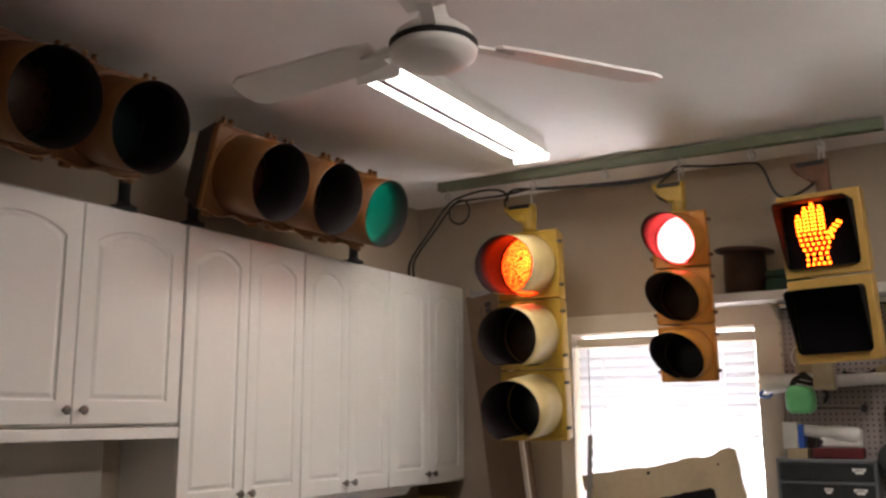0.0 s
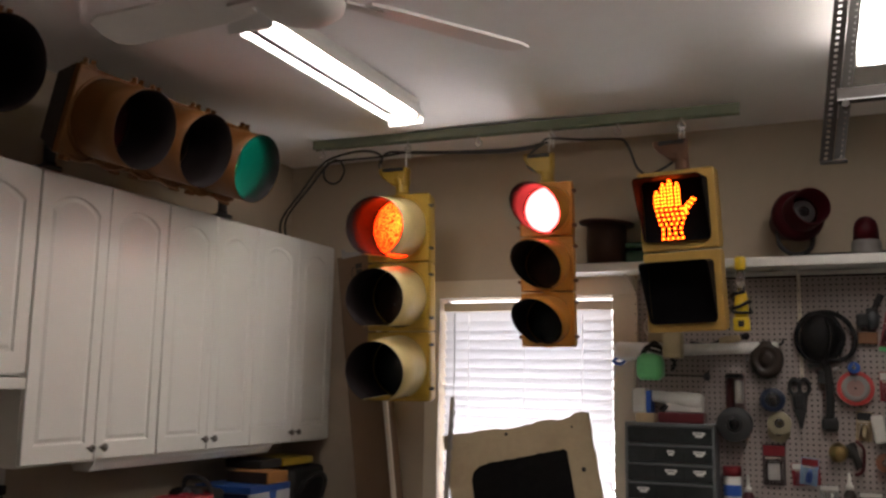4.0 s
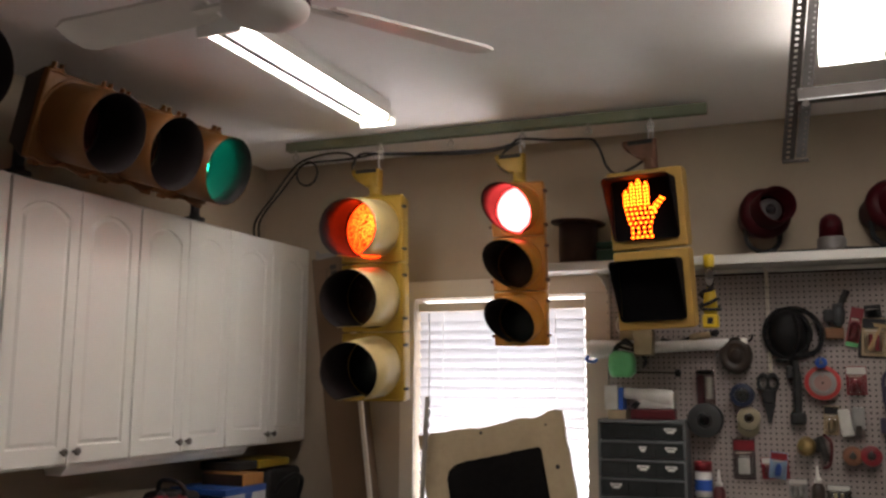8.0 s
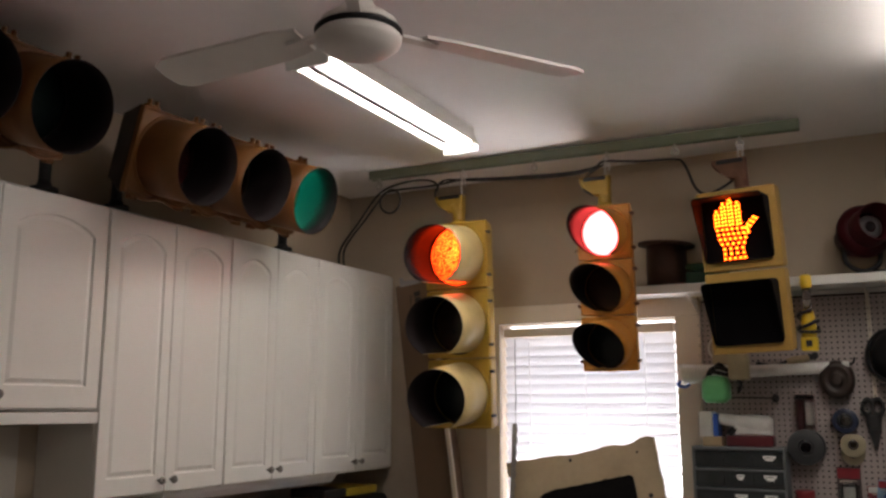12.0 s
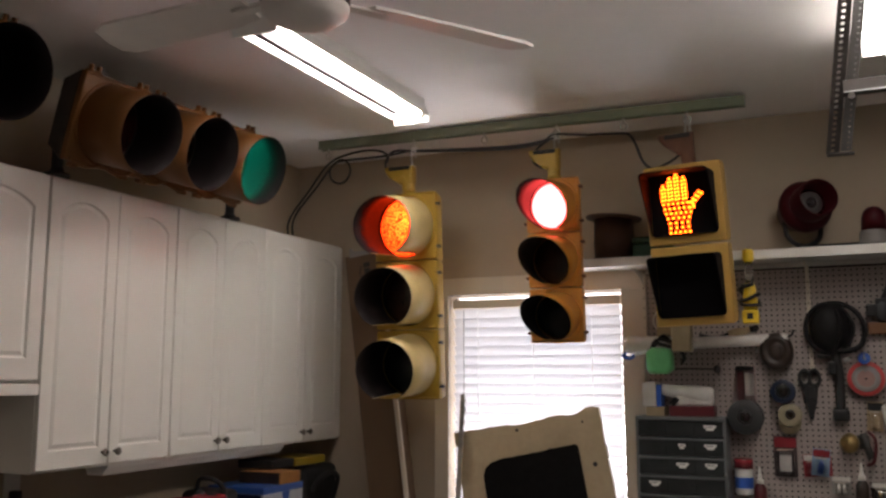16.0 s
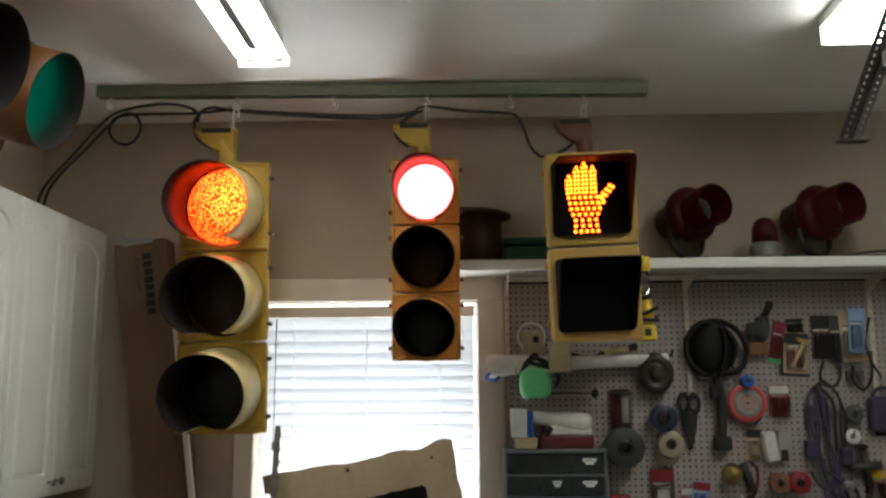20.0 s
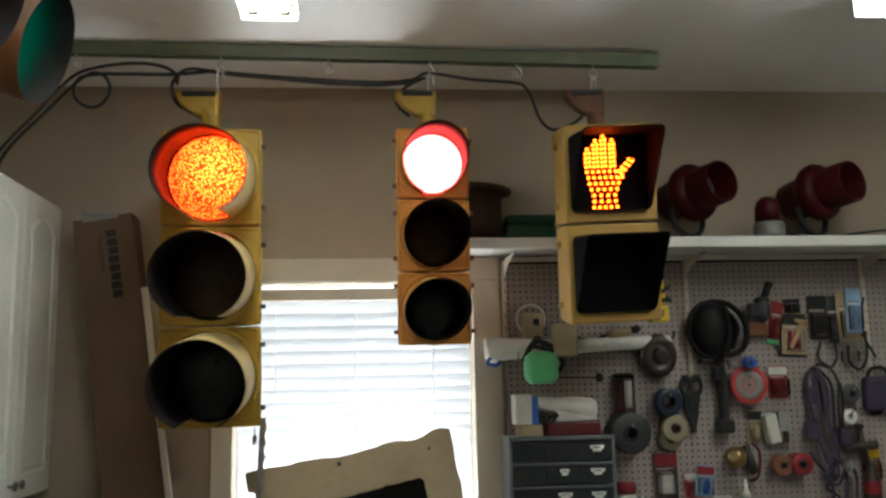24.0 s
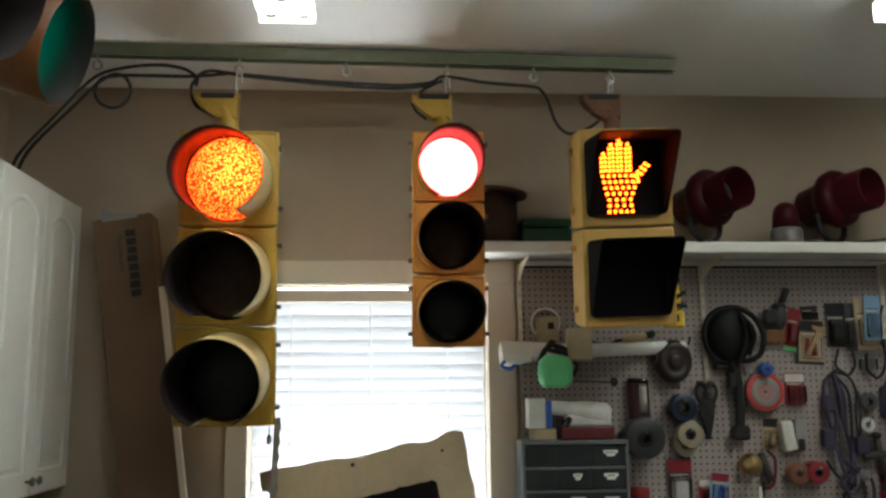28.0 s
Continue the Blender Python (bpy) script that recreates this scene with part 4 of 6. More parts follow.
def beacon(at, turn, label):
    """A dark red barrel beacon on a yoke; its axis is local -y."""
    bc = thing("warning_beacon", at, label, "beacon", "red beacons on the shelf", turn=turn)
    ax = (0, -1, 0.1)
    c = (0, 0, 0.204)
    b = fresh()
    lathe(b, [(-0.13, 0.02), (-0.128, 0.06), (-0.11, 0.078), (-0.03, 0.085), (0.0, 0.10), (0.02, 0.118), (0.05, 0.122), (0.07, 0.112), (0.085, 0.09)], c, ax, 36)
    part("housing", b, M_RED, bc)
    b = fresh()
    lathe(b, [(0.08, 0.088), (0.2, 0.086), (0.205, 0.083), (0.2, 0.08), (0.1, 0.079), (0.085, 0.06)], c, ax, 36, cap=False)
    part("barrel", b, M_RED, bc)
    b = fresh()
    lathe(b, [(0.088, 0.078), (0.1, 0.06), (0.108, 0.02), (0.109, 0.002)], c, ax, 28)
    part("lens", b, M_OFF_R, bc, "dark red glass lens")
    b = fresh()
    lathe(b, [(0.11, 0.018), (0.118, 0.016), (0.121, 0.004)], c, ax, 16)
    part("bulb_cap", b, M_BLACK, bc)
    b = fresh()
    lathe(b, [(0.104, 0.055), (0.112, 0.046), (0.115, 0.028), (0.112, 0.024)], c, ax, 24, cap=False)
    part("reflector", b, M_REFL, bc, "dull metal reflector ring")
    b = fresh()
    tube(b, [(-0.085, 0.0, 0.145), (-0.075, -0.005, 0.075), (-0.04, -0.01, 0.04), (0, -0.012, 0.03), (0.04, -0.01, 0.04), (0.075, -0.005, 0.075), (0.085, 0.0, 0.145)], 0.012, 8)
    part("yoke", b, M_BLACK, bc)
    b = fresh()
    lathe(b, [(0, 0.055), (0.008, 0.055), (0.012, 0.03), (0.03, 0.025)], (0, -0.02, 0), (0, 0, 1), 20)
    part("foot", b, M_BLACK, bc)
    return bc


beacon((2.882, -0.06, 2.0055), (0, 0, 24), "dark red barrel-shaped warning beacon on the shelf")
beacon((3.42, -0.06, 2.0055), (0, 0, 26), "dark red barrel-shaped warning beacon on the shelf")
P_LGREY0 = mat("grey-white lamp base", (0.14, 0.13, 0.12), 0.5, vary=0.1)
bd = thing("dome_light", (3.178, -0.165, 2.0055), "small red dome light on a white base on the shelf", "beacon")
b = fresh()
lathe(b, [(0, 0.064), (0.015, 0.066), (0.02, 0.062), (0.05, 0.062), (0.065, 0.06), (0.07, 0.05)], seg=28)
part("base", b, P_LGREY0, bd)
b = fresh()
lathe(b, [(0.07, 0.053), (0.13, 0.05), (0.155, 0.042), (0.172, 0.024), (0.178, 0.003)], seg=28)
part("dome", b, M_RED, bd, "dark red dome")
b = fresh()
tube(b, [(2.80, -0.19, 2.007), (2.95, -0.20, 2.012), (3.10, -0.225, 2.007), (3.25, -0.2, 2.02), (3.40, -0.215, 2.007), (3.6, -0.2, 2.03), (3.85, -0.18, 2.05)], 0.005)
single("extension_cable", b, M_RUBBER, "thin black cord lying along the shelf", "cable")
dk = thing("steel_bar", (3.28, -0.005, 2.0055), "long dark flat steel bar lying behind the beacons", "bar")
b = fresh()
box(b, -0.42, 0.5, -0.02, 0.02, 0, 0.034, 0.004)
part("flat", b, M_DSTEEL, dk)
b = fresh()
box(b, -0.42, 0.5, -0.026, 0.026, 0.0345, 0.04, 0.002)
part("flange", b, M_BLACK, dk)

# ---- things on the pegboard ----
def plain(name, color, rough=0.5, metal=0.0, **k):
    return mat(name, color, rough, metal, vary=k.pop("vary", 0.15), scale=k.pop("scale", 14), **k)


P_GREEN = plain("bright green plastic", (0.13, 0.47, 0.18), 0.4)
P_YEL = plain("yellow plastic", (0.68, 0.46, 0.02), 0.4)
P_GREY = plain("grey plastic", (0.06, 0.066, 0.07), 0.45)
P_LGREY = plain("pale grey plastic", (0.29, 0.28, 0.27), 0.45)
P_BROWN = plain("dark brown rubber", (0.03, 0.018, 0.013), 0.4)
P_BLUE = plain("blue plastic", (0.03, 0.1, 0.42), 0.4)
P_LBLUE = plain("pale blue card", (0.22, 0.34, 0.5), 0.5)
P_RED = plain("red plastic", (0.22, 0.012, 0.02), 0.4)
P_CORAL = plain("coral red tape", (0.5, 0.06, 0.058), 0.45)
P_CREAM = plain("cream plastic", (0.3, 0.26, 0.17), 0.5)
P_BEIGE = plain("beige painted box", (0.4, 0.33, 0.2), 0.5)
P_TANC = plain("tan card", (0.4, 0.3, 0.18), 0.7)
P_PURPLE = plain("dusty violet nylon", (0.04, 0.03, 0.062), 0.55)
P_BRASS = plain("brass", (0.3, 0.21, 0.09), 0.4, 0.9)
P_WHITE = plain("white plastic", (0.62, 0.6, 0.56), 0.4)
P_ORANGE = plain("orange brown plastic", (0.15, 0.06, 0.02), 0.5)
P_MAROON = plain("maroon plastic", (0.085, 0.008, 0.012), 0.4)
P_CLEAR = mat("cloudy clear plastic", (0.72, 0.7, 0.67), 0.25, vary=0.1)
P_DWIN = mat("smoky drawer front", (0.026, 0.029, 0.03), 0.18, vary=0.3, scale=9)


def peg_hook(parent, x, z, out=0.05):
    b = fresh()
    tube(b, [(x, PB + 0.002, z), (x, PB - out * 0.5, z - 0.002), (x, PB - out, z), (x, PB - out - 0.008, z + 0.012)], 0.0024, 6, 3)
    part("peg_hook", b, M_STEEL, parent, "steel peg hook")


def hung(name, x, z, label, category, group="", turn=0.0):
    """A thing that hangs on the board; local origin on the board's face."""
    return thing(name, (x, PB, z), label, category, group, turn=(0, turn, 0))


def reel(name, x, z, R, r, w, m_body, m_core, label, category="tape", off=0.035):
    t_ = hung(name, x, z, label, category, "rolls on the pegboard")
    o = (0, -off - w, 0)
    b = fresh()
    lathe(b, [(0, r), (0, R - 0.003), (0.003, R), (w - 0.003, R), (w, R - 0.003), (w, r)], o, (0, 1, 0), 32, cap=False)
    lathe(b, [(0, r), (w, r)], o, (0, 1, 0), 32, cap=False)
    part("roll", b, m_body, t_)
    b = fresh()
    lathe(b, [(0.002, r * 0.62), (0.001, r - 0.001), (w - 0.002, r - 0.001), (w - 0.002, r * 0.62), (0.002, r * 0.62)], o, (0, 1, 0), 24, cap=False)
    part("core", b, m_core, t_)
    b = fresh()
    tube(b, [(0, 0.002, r * 0.5), (0, -off, r * 0.5), (0, -off - w - 0.012, r * 0.5), (0, -off - w - 0.016, r * 0.5 + 0.015)], 0.003, 6, 3)
    part("peg_hook", b, M_STEEL, t_)
    return t_


M_BUBBLE = glass("clear blister plastic", (0.97, 0.97, 0.97), 0.12)


def blister(x, z, w, h, m_card, m_prod, label, turn=0.0, head=None, depth=0.028, off=0.012):
    t_ = hung("blister_pack", x, z, label, "packaged part", "packs on the pegboard", turn)
    b = fresh()
    box(b, -w / 2, w / 2, -off - 0.002, -off, -h / 2, h / 2, 0.0008, 1)
    card = part("card", b, m_card, t_)
    rg = random.Random(int(x * 1000))
    b = fresh()
    k = rg.choice((0, 1, 2))
    if k == 0:
        box(b, -w * 0.26, w * 0.26, -off - depth, -off - 0.004, -h * 0.36, h * 0.04, 0.006, 2)
    elif k == 1:
        lathe(b, [(0, w * 0.16), (h * 0.06, w * 0.2), (h * 0.3, w * 0.2), (h * 0.42, w * 0.1)], (0, -off - depth * 0.55, -h * 0.38), (0.08, 0, 1), 14)
    else:
        for q in (-1, 1):
            cyl(b, (q * w * 0.15, -off - depth * 0.5, -h * 0.36), (q * w * 0.13, -off - depth * 0.5, h * 0.06), w * 0.1, w * 0.07, 12)
    part("product", b, m_prod, t_)
    b = fresh()
    box(b, -w * 0.4, w * 0.4, -off - depth - 0.006, -off - 0.0022, -h * 0.43, h * 0.1, 0.008, 2)
    part("bubble", b, M_BUBBLE, t_, "clear plastic bubble")
    b = fresh()
    box(b, -w * 0.47, w * 0.47, -off - 0.0045, -off - 0.002, h * 0.22, h * 0.47)
    part("header", b, head or rg.choice((P_RED, P_WHITE, P_BLUE, P_YEL, M_BLACK)), t_)
    for q in range(3):
        b = fresh()
        box(b, -w * 0.38, w * (0.38 - 0.16 * q * rg.random()), -off - 0.0035, -off - 0.002, h * (0.195 - 0.03 * q), h * (0.212 - 0.03 * q))
        part("print_bar", b, M_TRIM if q else M_BLACK, card)
    peg_hook(t_, 0, h * 0.45, off + 0.02)
    return t_


# beige junction box and round tin beside it
jb = hung("junction_box", 2.225, 1.70, "beige plastic outlet box in a clear round cover", "outlet box")
b = fresh()
box(b, -0.043, 0.043, -0.045, -0.003, -0.066, 0.034, 0.006)
part("body", b, P_BEIGE, jb)
b = fresh()
torus(b, 0.058, 0.005, (-0.005, -0.02, 0.012), (0.1, 1, 0), 28, 6)
part("clear_ring", b, P_CLEAR, jb)
b = fresh()
box(b, 0.0, 0.024, -0.048, -0.044, -0.015, 0.012)
part("socket", b, M_BLACK, jb)
jb2 = hung("adapter_box", 2.325, 1.615, "beige square adapter box", "adapter")
b = fresh()
box(b, -0.045, 0.045, -0.2, -0.13, -0.062, 0.062, 0.006)
part("body", b, P_BEIGE, jb2)
b = fresh()
box(b, -0.02, 0.02, -0.13, 0.0, -0.02, 0.02, 0.004)
part("mount", b, M_BLACK, jb2)

# plastic film roll across two hooks
fr = thing("film_roll", (2.03, PB - 0.05, 1.575), "long roll of cloudy plastic film lying on hooks", "plastic roll")
b = fresh()
lathe(b, [(0, 0.046), (0.02, 0.05), (0.08, 0.044), (0.16, 0.04), (0.3, 0.03), (0.74, 0.026), (0.76, 0.02)], (0, 0, 0.01), (1, 0, 0.035), 20)
for v in b.verts:
    v.co += noise.noise_vector(v.co * 22) * 0.004
part("film", b, P_CLEAR, fr)
b = fresh()
tube(b, [(0.01, -0.05, -0.02), (-0.005, -0.055, -0.04), (0.03, -0.05, -0.05), (0.05, -0.045, -0.035)], 0.008, 8)
part("blue_tag", b, P_BLUE, fr)
for x in (0.12, 0.62):
    b = fresh()
    tube(b, [(x, 0.05, -0.01), (x, 0, -0.028), (x, -0.05, -0.024), (x, -0.056, 0.0)], 0.003, 6, 3)
    part("peg_hook", b, M_STEEL, fr)

# green ear protector with straps
ep = thing("ear_protector", (2.221, PB - 0.065, 1.508), "bright green rounded protector with black straps", "ear protector")
b = fresh()
prism(b, [(-0.058, -0.035), (-0.04, -0.058), (0.04, -0.06), (0.06, -0.035), (0.062, 0.02), (0.05, 0.055), (0.02, 0.066), (-0.03, 0.066), (-0.055, 0.045), (-0.062, 0.0)], (0, -0.11, 0), (0, -0.07, 0), bev=0.022)
for v in b.verts:
    v.co += noise.noise_vector(v.co * 14) * 0.005
for f_ in b.faces:
    f_.smooth = True
part("cup", b, P_GREEN, ep, "bright green plastic cup")
for k, s in enumerate(([(-0.06, -0.08, 0.03), (-0.02, -0.1, 0.1), (0.05, -0.09, 0.09), (0.1, -0.06, 0.03), (0.09, -0.05, -0.01)], [(-0.05, -0.09, 0.05), (0.0, -0.06, 0.12), (0.03, -0.02, 0.1), (0.1, -0.03, 0.05)],
                        [(-0.03, -0.1, 0.09), (0.05, -0.1, 0.07), (0.12, -0.07, 0.05)])):
    b = fresh()
    tube(b, s, 0.009, 8)
    part("strap", b, M_BLACK, ep, "black strap")
b = fresh()
tube(b, [(0.05, -0.05, -0.035), (0.15, -0.045, -0.035), (0.235, -0.045, -0.038)], 0.004, 6)
part("rod", b, M_DSTEEL, ep)
b = fresh()
lathe(b, [(0, 0.006), (0.006, 0.018), (0.02, 0.02), (0.03, 0.01)], (0.235, -0.045, -0.038), (1, 0, 0), 12)
part("knob", b, M_BLACK, ep)

# drawer cabinet with things on top
dc = thing("drawer_cabinet", (2.09, -0.135, 0.714), "grey steel small-parts cabinet with smoky drawers", "parts cabinet")
DW, DH = 0.415, 0.535
M_CASE = plain("grey steel case", (0.13, 0.14, 0.145), 0.45)
for nm, x0, x1, z0, z1 in (("side_panel", 0, 0.012, 0, DH), ("side_panel", DW - 0.012, DW, 0, DH), ("bottom_panel", 0.012, DW - 0.012, 0, 0.012), ("top_panel", 0.012, DW - 0.012, DH - 0.016, DH)):
    b = fresh()
    box(b, x0, x1, 0, 0.16, z0, z1, 0.002, 1)
    part(nm, b, M_CASE, dc)
b = fresh()
box(b, 0.012, DW - 0.012, 0.15, 0.16, 0.012, DH - 0.016)
part("back_panel", b, M_CASE, dc)
for k in range(1, 6):
    b = fresh()
    z = DH - 0.016 - 0.0875 * k
    box(b, 0.012, DW - 0.012, 0.002, 0.15, z - 0.004, z + 0.004)
    part("divider", b, M_CASE, dc)
labels_ = {(0, 2): 0.3, (1, 1): 0.75, (1, 2): 0.3, (2, 1): 0.5, (2, 2): 0.5, (3, 0): 0.4, (4, 1): 0.5, (4, 2): 0.4}
for r in range(5):
    for c in range(3):
        w = (DW - 0.024) / 3
        x0 = 0.012 + w * c
        z1 = DH - 0.016 - 0.0875 * r - 0.006
        z0 = z1 - 0.072
        b = fresh()
        box(b, x0 + 0.0004, x0 + w - 0.0004, 0.004, 0.012, z0, z1, 0.0006, 1)
        box(b, x0 + 0.001, x0 + w - 0.001, 0.012, 0.14, z0, z0 + 0.03)
        d = part("drawer", b, P_DWIN, dc)
        if (r, c) in labels_:
            lw = 0.055 if (r, c) != (1, 1) else 0.034
            b = fresh()
            lz = z0 + 0.032
            prism(b, [(-lw / 2, 0.024), (lw / 2, 0.024), (lw / 2, 0.012), (lw * 0.32, 0.01), (lw * 0.3, 0), (-lw * 0.3, 0), (-lw * 0.32, 0.01), (-lw / 2, 0.012)], (0, 0.001, 0), (x0 + w * 0.55, 0.0025, lz))
            lab = part("label", b, M_WHITE, d, "white paper label")
            b = fresh()
            box(b, x0 + w * 0.55 - lw * 0.3, x0 + w * 0.55 + lw * 0.25, 0.0015, 0.0024, lz + 0.014, lz + 0.017)
            part("print_bar", b, M_BLACK, lab)
hg = thing("heat_gun", (2.352, -0.075, 1.2492), "white hot-air gun lying in a maroon tray", "heat gun")
b = fresh()
box(b, -0.105, 0.105, -0.05, 0.05, 0, 0.05, 0.006)
part("tray", b, P_MAROON, hg, "maroon tray")
b = fresh()
lathe(b, [(-0.15, 0.02), (-0.14, 0.026), (-0.06, 0.03), (0.0, 0.04), (0.08, 0.042), (0.10, 0.03)], (0, 0, 0.108), (1, 0, -0.12), 22)
part("barrel", b, P_WHITE, hg)
b = fresh()
box(b, -0.08, 0.1, -0.03, 0.03, 0.05, 0.095, 0.012, 3)
part("grip", b, P_WHITE, hg)
b = fresh()
tube(b, [(-0.06, -0.03, 0.08), (-0.085, -0.04, 0.05), (-0.07, -0.045, 0.085), (-0.1, -0.03, 0.06)], 0.006)
part("cord", b, M_BLACK, hg)
cb_ = thing("small_carton", (2.168, -0.07, 1.2492), "small white and blue carton on the parts cabinet", "carton")
b = fresh()
box(b, -0.045, 0.02, -0.05, 0.05, 0.045, 0.16, 0.002, 1)
part("upper_box", b, P_WHITE, cb_)
b = fresh()
box(b, 0.022, 0.045, -0.048, 0.048, 0.045, 0.15, 0.002, 1)
part("blue_side", b, P_BLUE, cb_)
b = fresh()
box(b, -0.03, 0.06, -0.05, 0.05, 0, 0.043, 0.003, 1)
part("lower_box", b, P_TANC, cb_)

# yellow pump hung from the shelf edge
yp = thing("hand_pump", (2.655, -0.29, 1.67), "yellow hand pump with a clear tube and wrapped cord", "pump")
b = fresh()
box(b, -0.035, 0.035, -0.03, 0.03, 0, 0.06, 0.008, 3)
part("base", b, P_YEL, yp)
b = fresh()
lathe(b, [(0.06, 0.03), (0.11, 0.032), (0.17, 0.024), (0.18, 0.02)], seg=20)
part("body", b, P_YEL, yp)
b = fresh()
lathe(b, [(0.18, 0.018), (0.275, 0.018)], seg=18)
part("tube", b, M_BUBBLE, yp, "clear tube")
b = fresh()
lathe(b, [(0.275, 0.02), (0.285, 0.024), (0.33, 0.024), (0.335, 0.018)], seg=18)
part("cap", b, P_YEL, yp)
b = fresh()
tube(b, [(-0.036, -0.03, 0.10), (0.0, -0.042, 0.11), (0.037, -0.03, 0.13), (0.03, 0.03, 0.13), (-0.035, 0.0, 0.11), (-0.03, -0.035, 0.085), (0.03, -0.038, 0.08), (0.04, 0.0, 0.09), (-0.03, 0.03, 0.14), (-0.036, -0.02, 0.16), (0.02, -0.036, 0.175)], 0.008)
part("cord", b, M_BLACK, yp, "black cord")
b = fresh()
box(b, -0.013, 0.013, -0.033, -0.028, 0.018, 0.046, 0.002)
part("switch", b, M_BLACK, yp)
b = fresh()
tube(b, [(0, 0.012, 0.325), (0, 0.03, 0.345), (0, 0.05, 0.335)], 0.004, 6)
part("hanger", b, M_BLACK, yp)
th_ = hung("hand_tool", 2.585, 1.64, "short wooden handle with a black ferrule", "tool")
b = fresh()
lathe(b, [(0, 0.012), (0.03, 0.018), (0.09, 0.016), (0.1, 0.012)], (-0.06, -0.06, 0), (1, 0, 0.15), 14)
part("grip", b, P_TANC, th_)
b = fresh()
lathe(b, [(0, 0.013), (0.03, 0.016), (0.04, 0.008)], (0.04, -0.06, 0.015), (1, 0, 0.35), 14)
part("ferrule", b, M_BLACK, th_)
b = fresh()
tube(b, [(-0.2, -0.04, -0.005), (-0.12, -0.04, -0.018), (-0.06, -0.05, 0.0)], 0.007)
part("cord", b, M_BLACK, th_)
peg_hook(th_, 0.0, -0.02, 0.08)

# round dark things
ht = hung("rubber_drum", 2.735, 1.553, "dark brown rubber drum with a stepped hub", "rubber drum")
b = fresh()
lathe(b, [(0, 0.076), (0.03, 0.083), (0.06, 0.08), (0.075, 0.065), (0.078, 0.05), (0.07, 0.045), (0.072, 0.03), (0.085, 0.028), (0.09, 0.02), (0.088, 0.003)], (0, -0.005, 0), (0, -1, 0), 36)
bmesh.ops.scale(b, vec=(0.92, 1, 1.08), verts=b.verts)
part("drum", b, P_BROWN, ht)
b = fresh()
tube(b, [(0.045, -0.02, 0.07), (0.07, -0.04, 0.075), (0.078, -0.045, 0.1)], 0.005)
part("hook_tail", b, M_BLACK, ht)
reel("tape_roll", 2.757, 1.368, 0.055, 0.034, 0.06, plain("dark blue tape", (0.012, 0.02, 0.05), 0.35), M_BLACK, "roll of dark blue tape on a peg hook")
reel("tape_roll", 2.782, 1.262, 0.052, 0.022, 0.045, P_CREAM, P_BROWN, "roll of cream tape on a peg hook")
reel("tape_roll", 2.776, 1.222, 0.05, 0.02, 0.027, P_CREAM, P_BROWN, "second roll of cream tape on a peg hook", off=0.004)
reel("wire_coil", 2.588, 1.25, 0.08, 0.036, 0.085, plain("grey rubber", (0.024, 0.025, 0.026), 0.5), M_BLACK, "thick grey rubber coil on a peg hook", "coil")
reel("tape_roll", 3.105, 1.517, 0.026, 0.012, 0.05, P_BLUE, P_BLUE, "small roll of blue tape on a peg hook", off=0.05)
reel("tape_roll", 3.54, 1.383, 0.037, 0.018, 0.03, P_GREY, M_BLACK, "small roll of black tape on a peg hook")
rt = reel("tape_roll", 3.108, 1.427, 0.078, 0.06, 0.03, P_CORAL, P_LGREY, "large roll of coral red tape with a grey hub", off=0.03)
b = fresh()
lathe(b, [(0, 0.061), (0.008, 0.061), (0.01, 0.058)], (0, -0.055, 0), (0, 1, 0), 32)
hub = part("hub", b, plain("dusky pink plastic", (0.33, 0.2, 0.18), 0.5), rt, "dusky pink hub")
b = fresh()
lathe(b, [(0, 0.005), (0.002, 0.005)], (0, -0.0575, 0), (0, 1, 0), 12)
part("hub_hole", b, M_BLACK, hub)
reel("thread_spool", 3.215, 1.105, 0.042, 0.016, 0.05, plain("brown thread", (0.19, 0.075, 0.04), 0.7), P_BROWN, "brown spool on a peg hook", "spool")
reel("thread_spool", 3.29, 1.108, 0.044, 0.018, 0.06, P_RED, M_BLACK, "red spool on a peg hook", "spool")

# clamshell pack
gj = hung("clamshell_pack", 2.588, 1.398, "clear clamshell pack with a maroon and silver tool", "packaged tool")
b = fresh()
box(b, -0.044, 0.044, -0.014, -0.012, -0.09, 0.09, 0.001, 1)
part("card", b, plain("dusky pink card", (0.3, 0.2, 0.19), 0.5), gj)
b = fresh()
box(b, -0.034, -0.002, -0.058, -0.016, -0.075, 0.066, 0.01, 3)
part("tool_body", b, P_MAROON, gj, "dark maroon tool body")
b = fresh()
lathe(b, [(0, 0.014), (0.006, 0.016), (0.1, 0.016), (0.106, 0.012)], (0.015, -0.042, -0.05), (0, 0, 1), 16)
part("sleeve", b, P_WHITE, gj, "white sleeve")
b = fresh()
box(b, -0.036, 0.034, -0.06, -0.016, 0.067, 0.082, 0.006)
part("cap", b, M_BLACK, gj)
b = fresh()
box(b, -0.04, 0.041, -0.066, -0.0145, -0.086, 0.088, 0.01, 2)
part("bubble", b, M_BUBBLE, gj, "clear plastic bubble")
peg_hook(gj, 0, 0.09, 0.03)

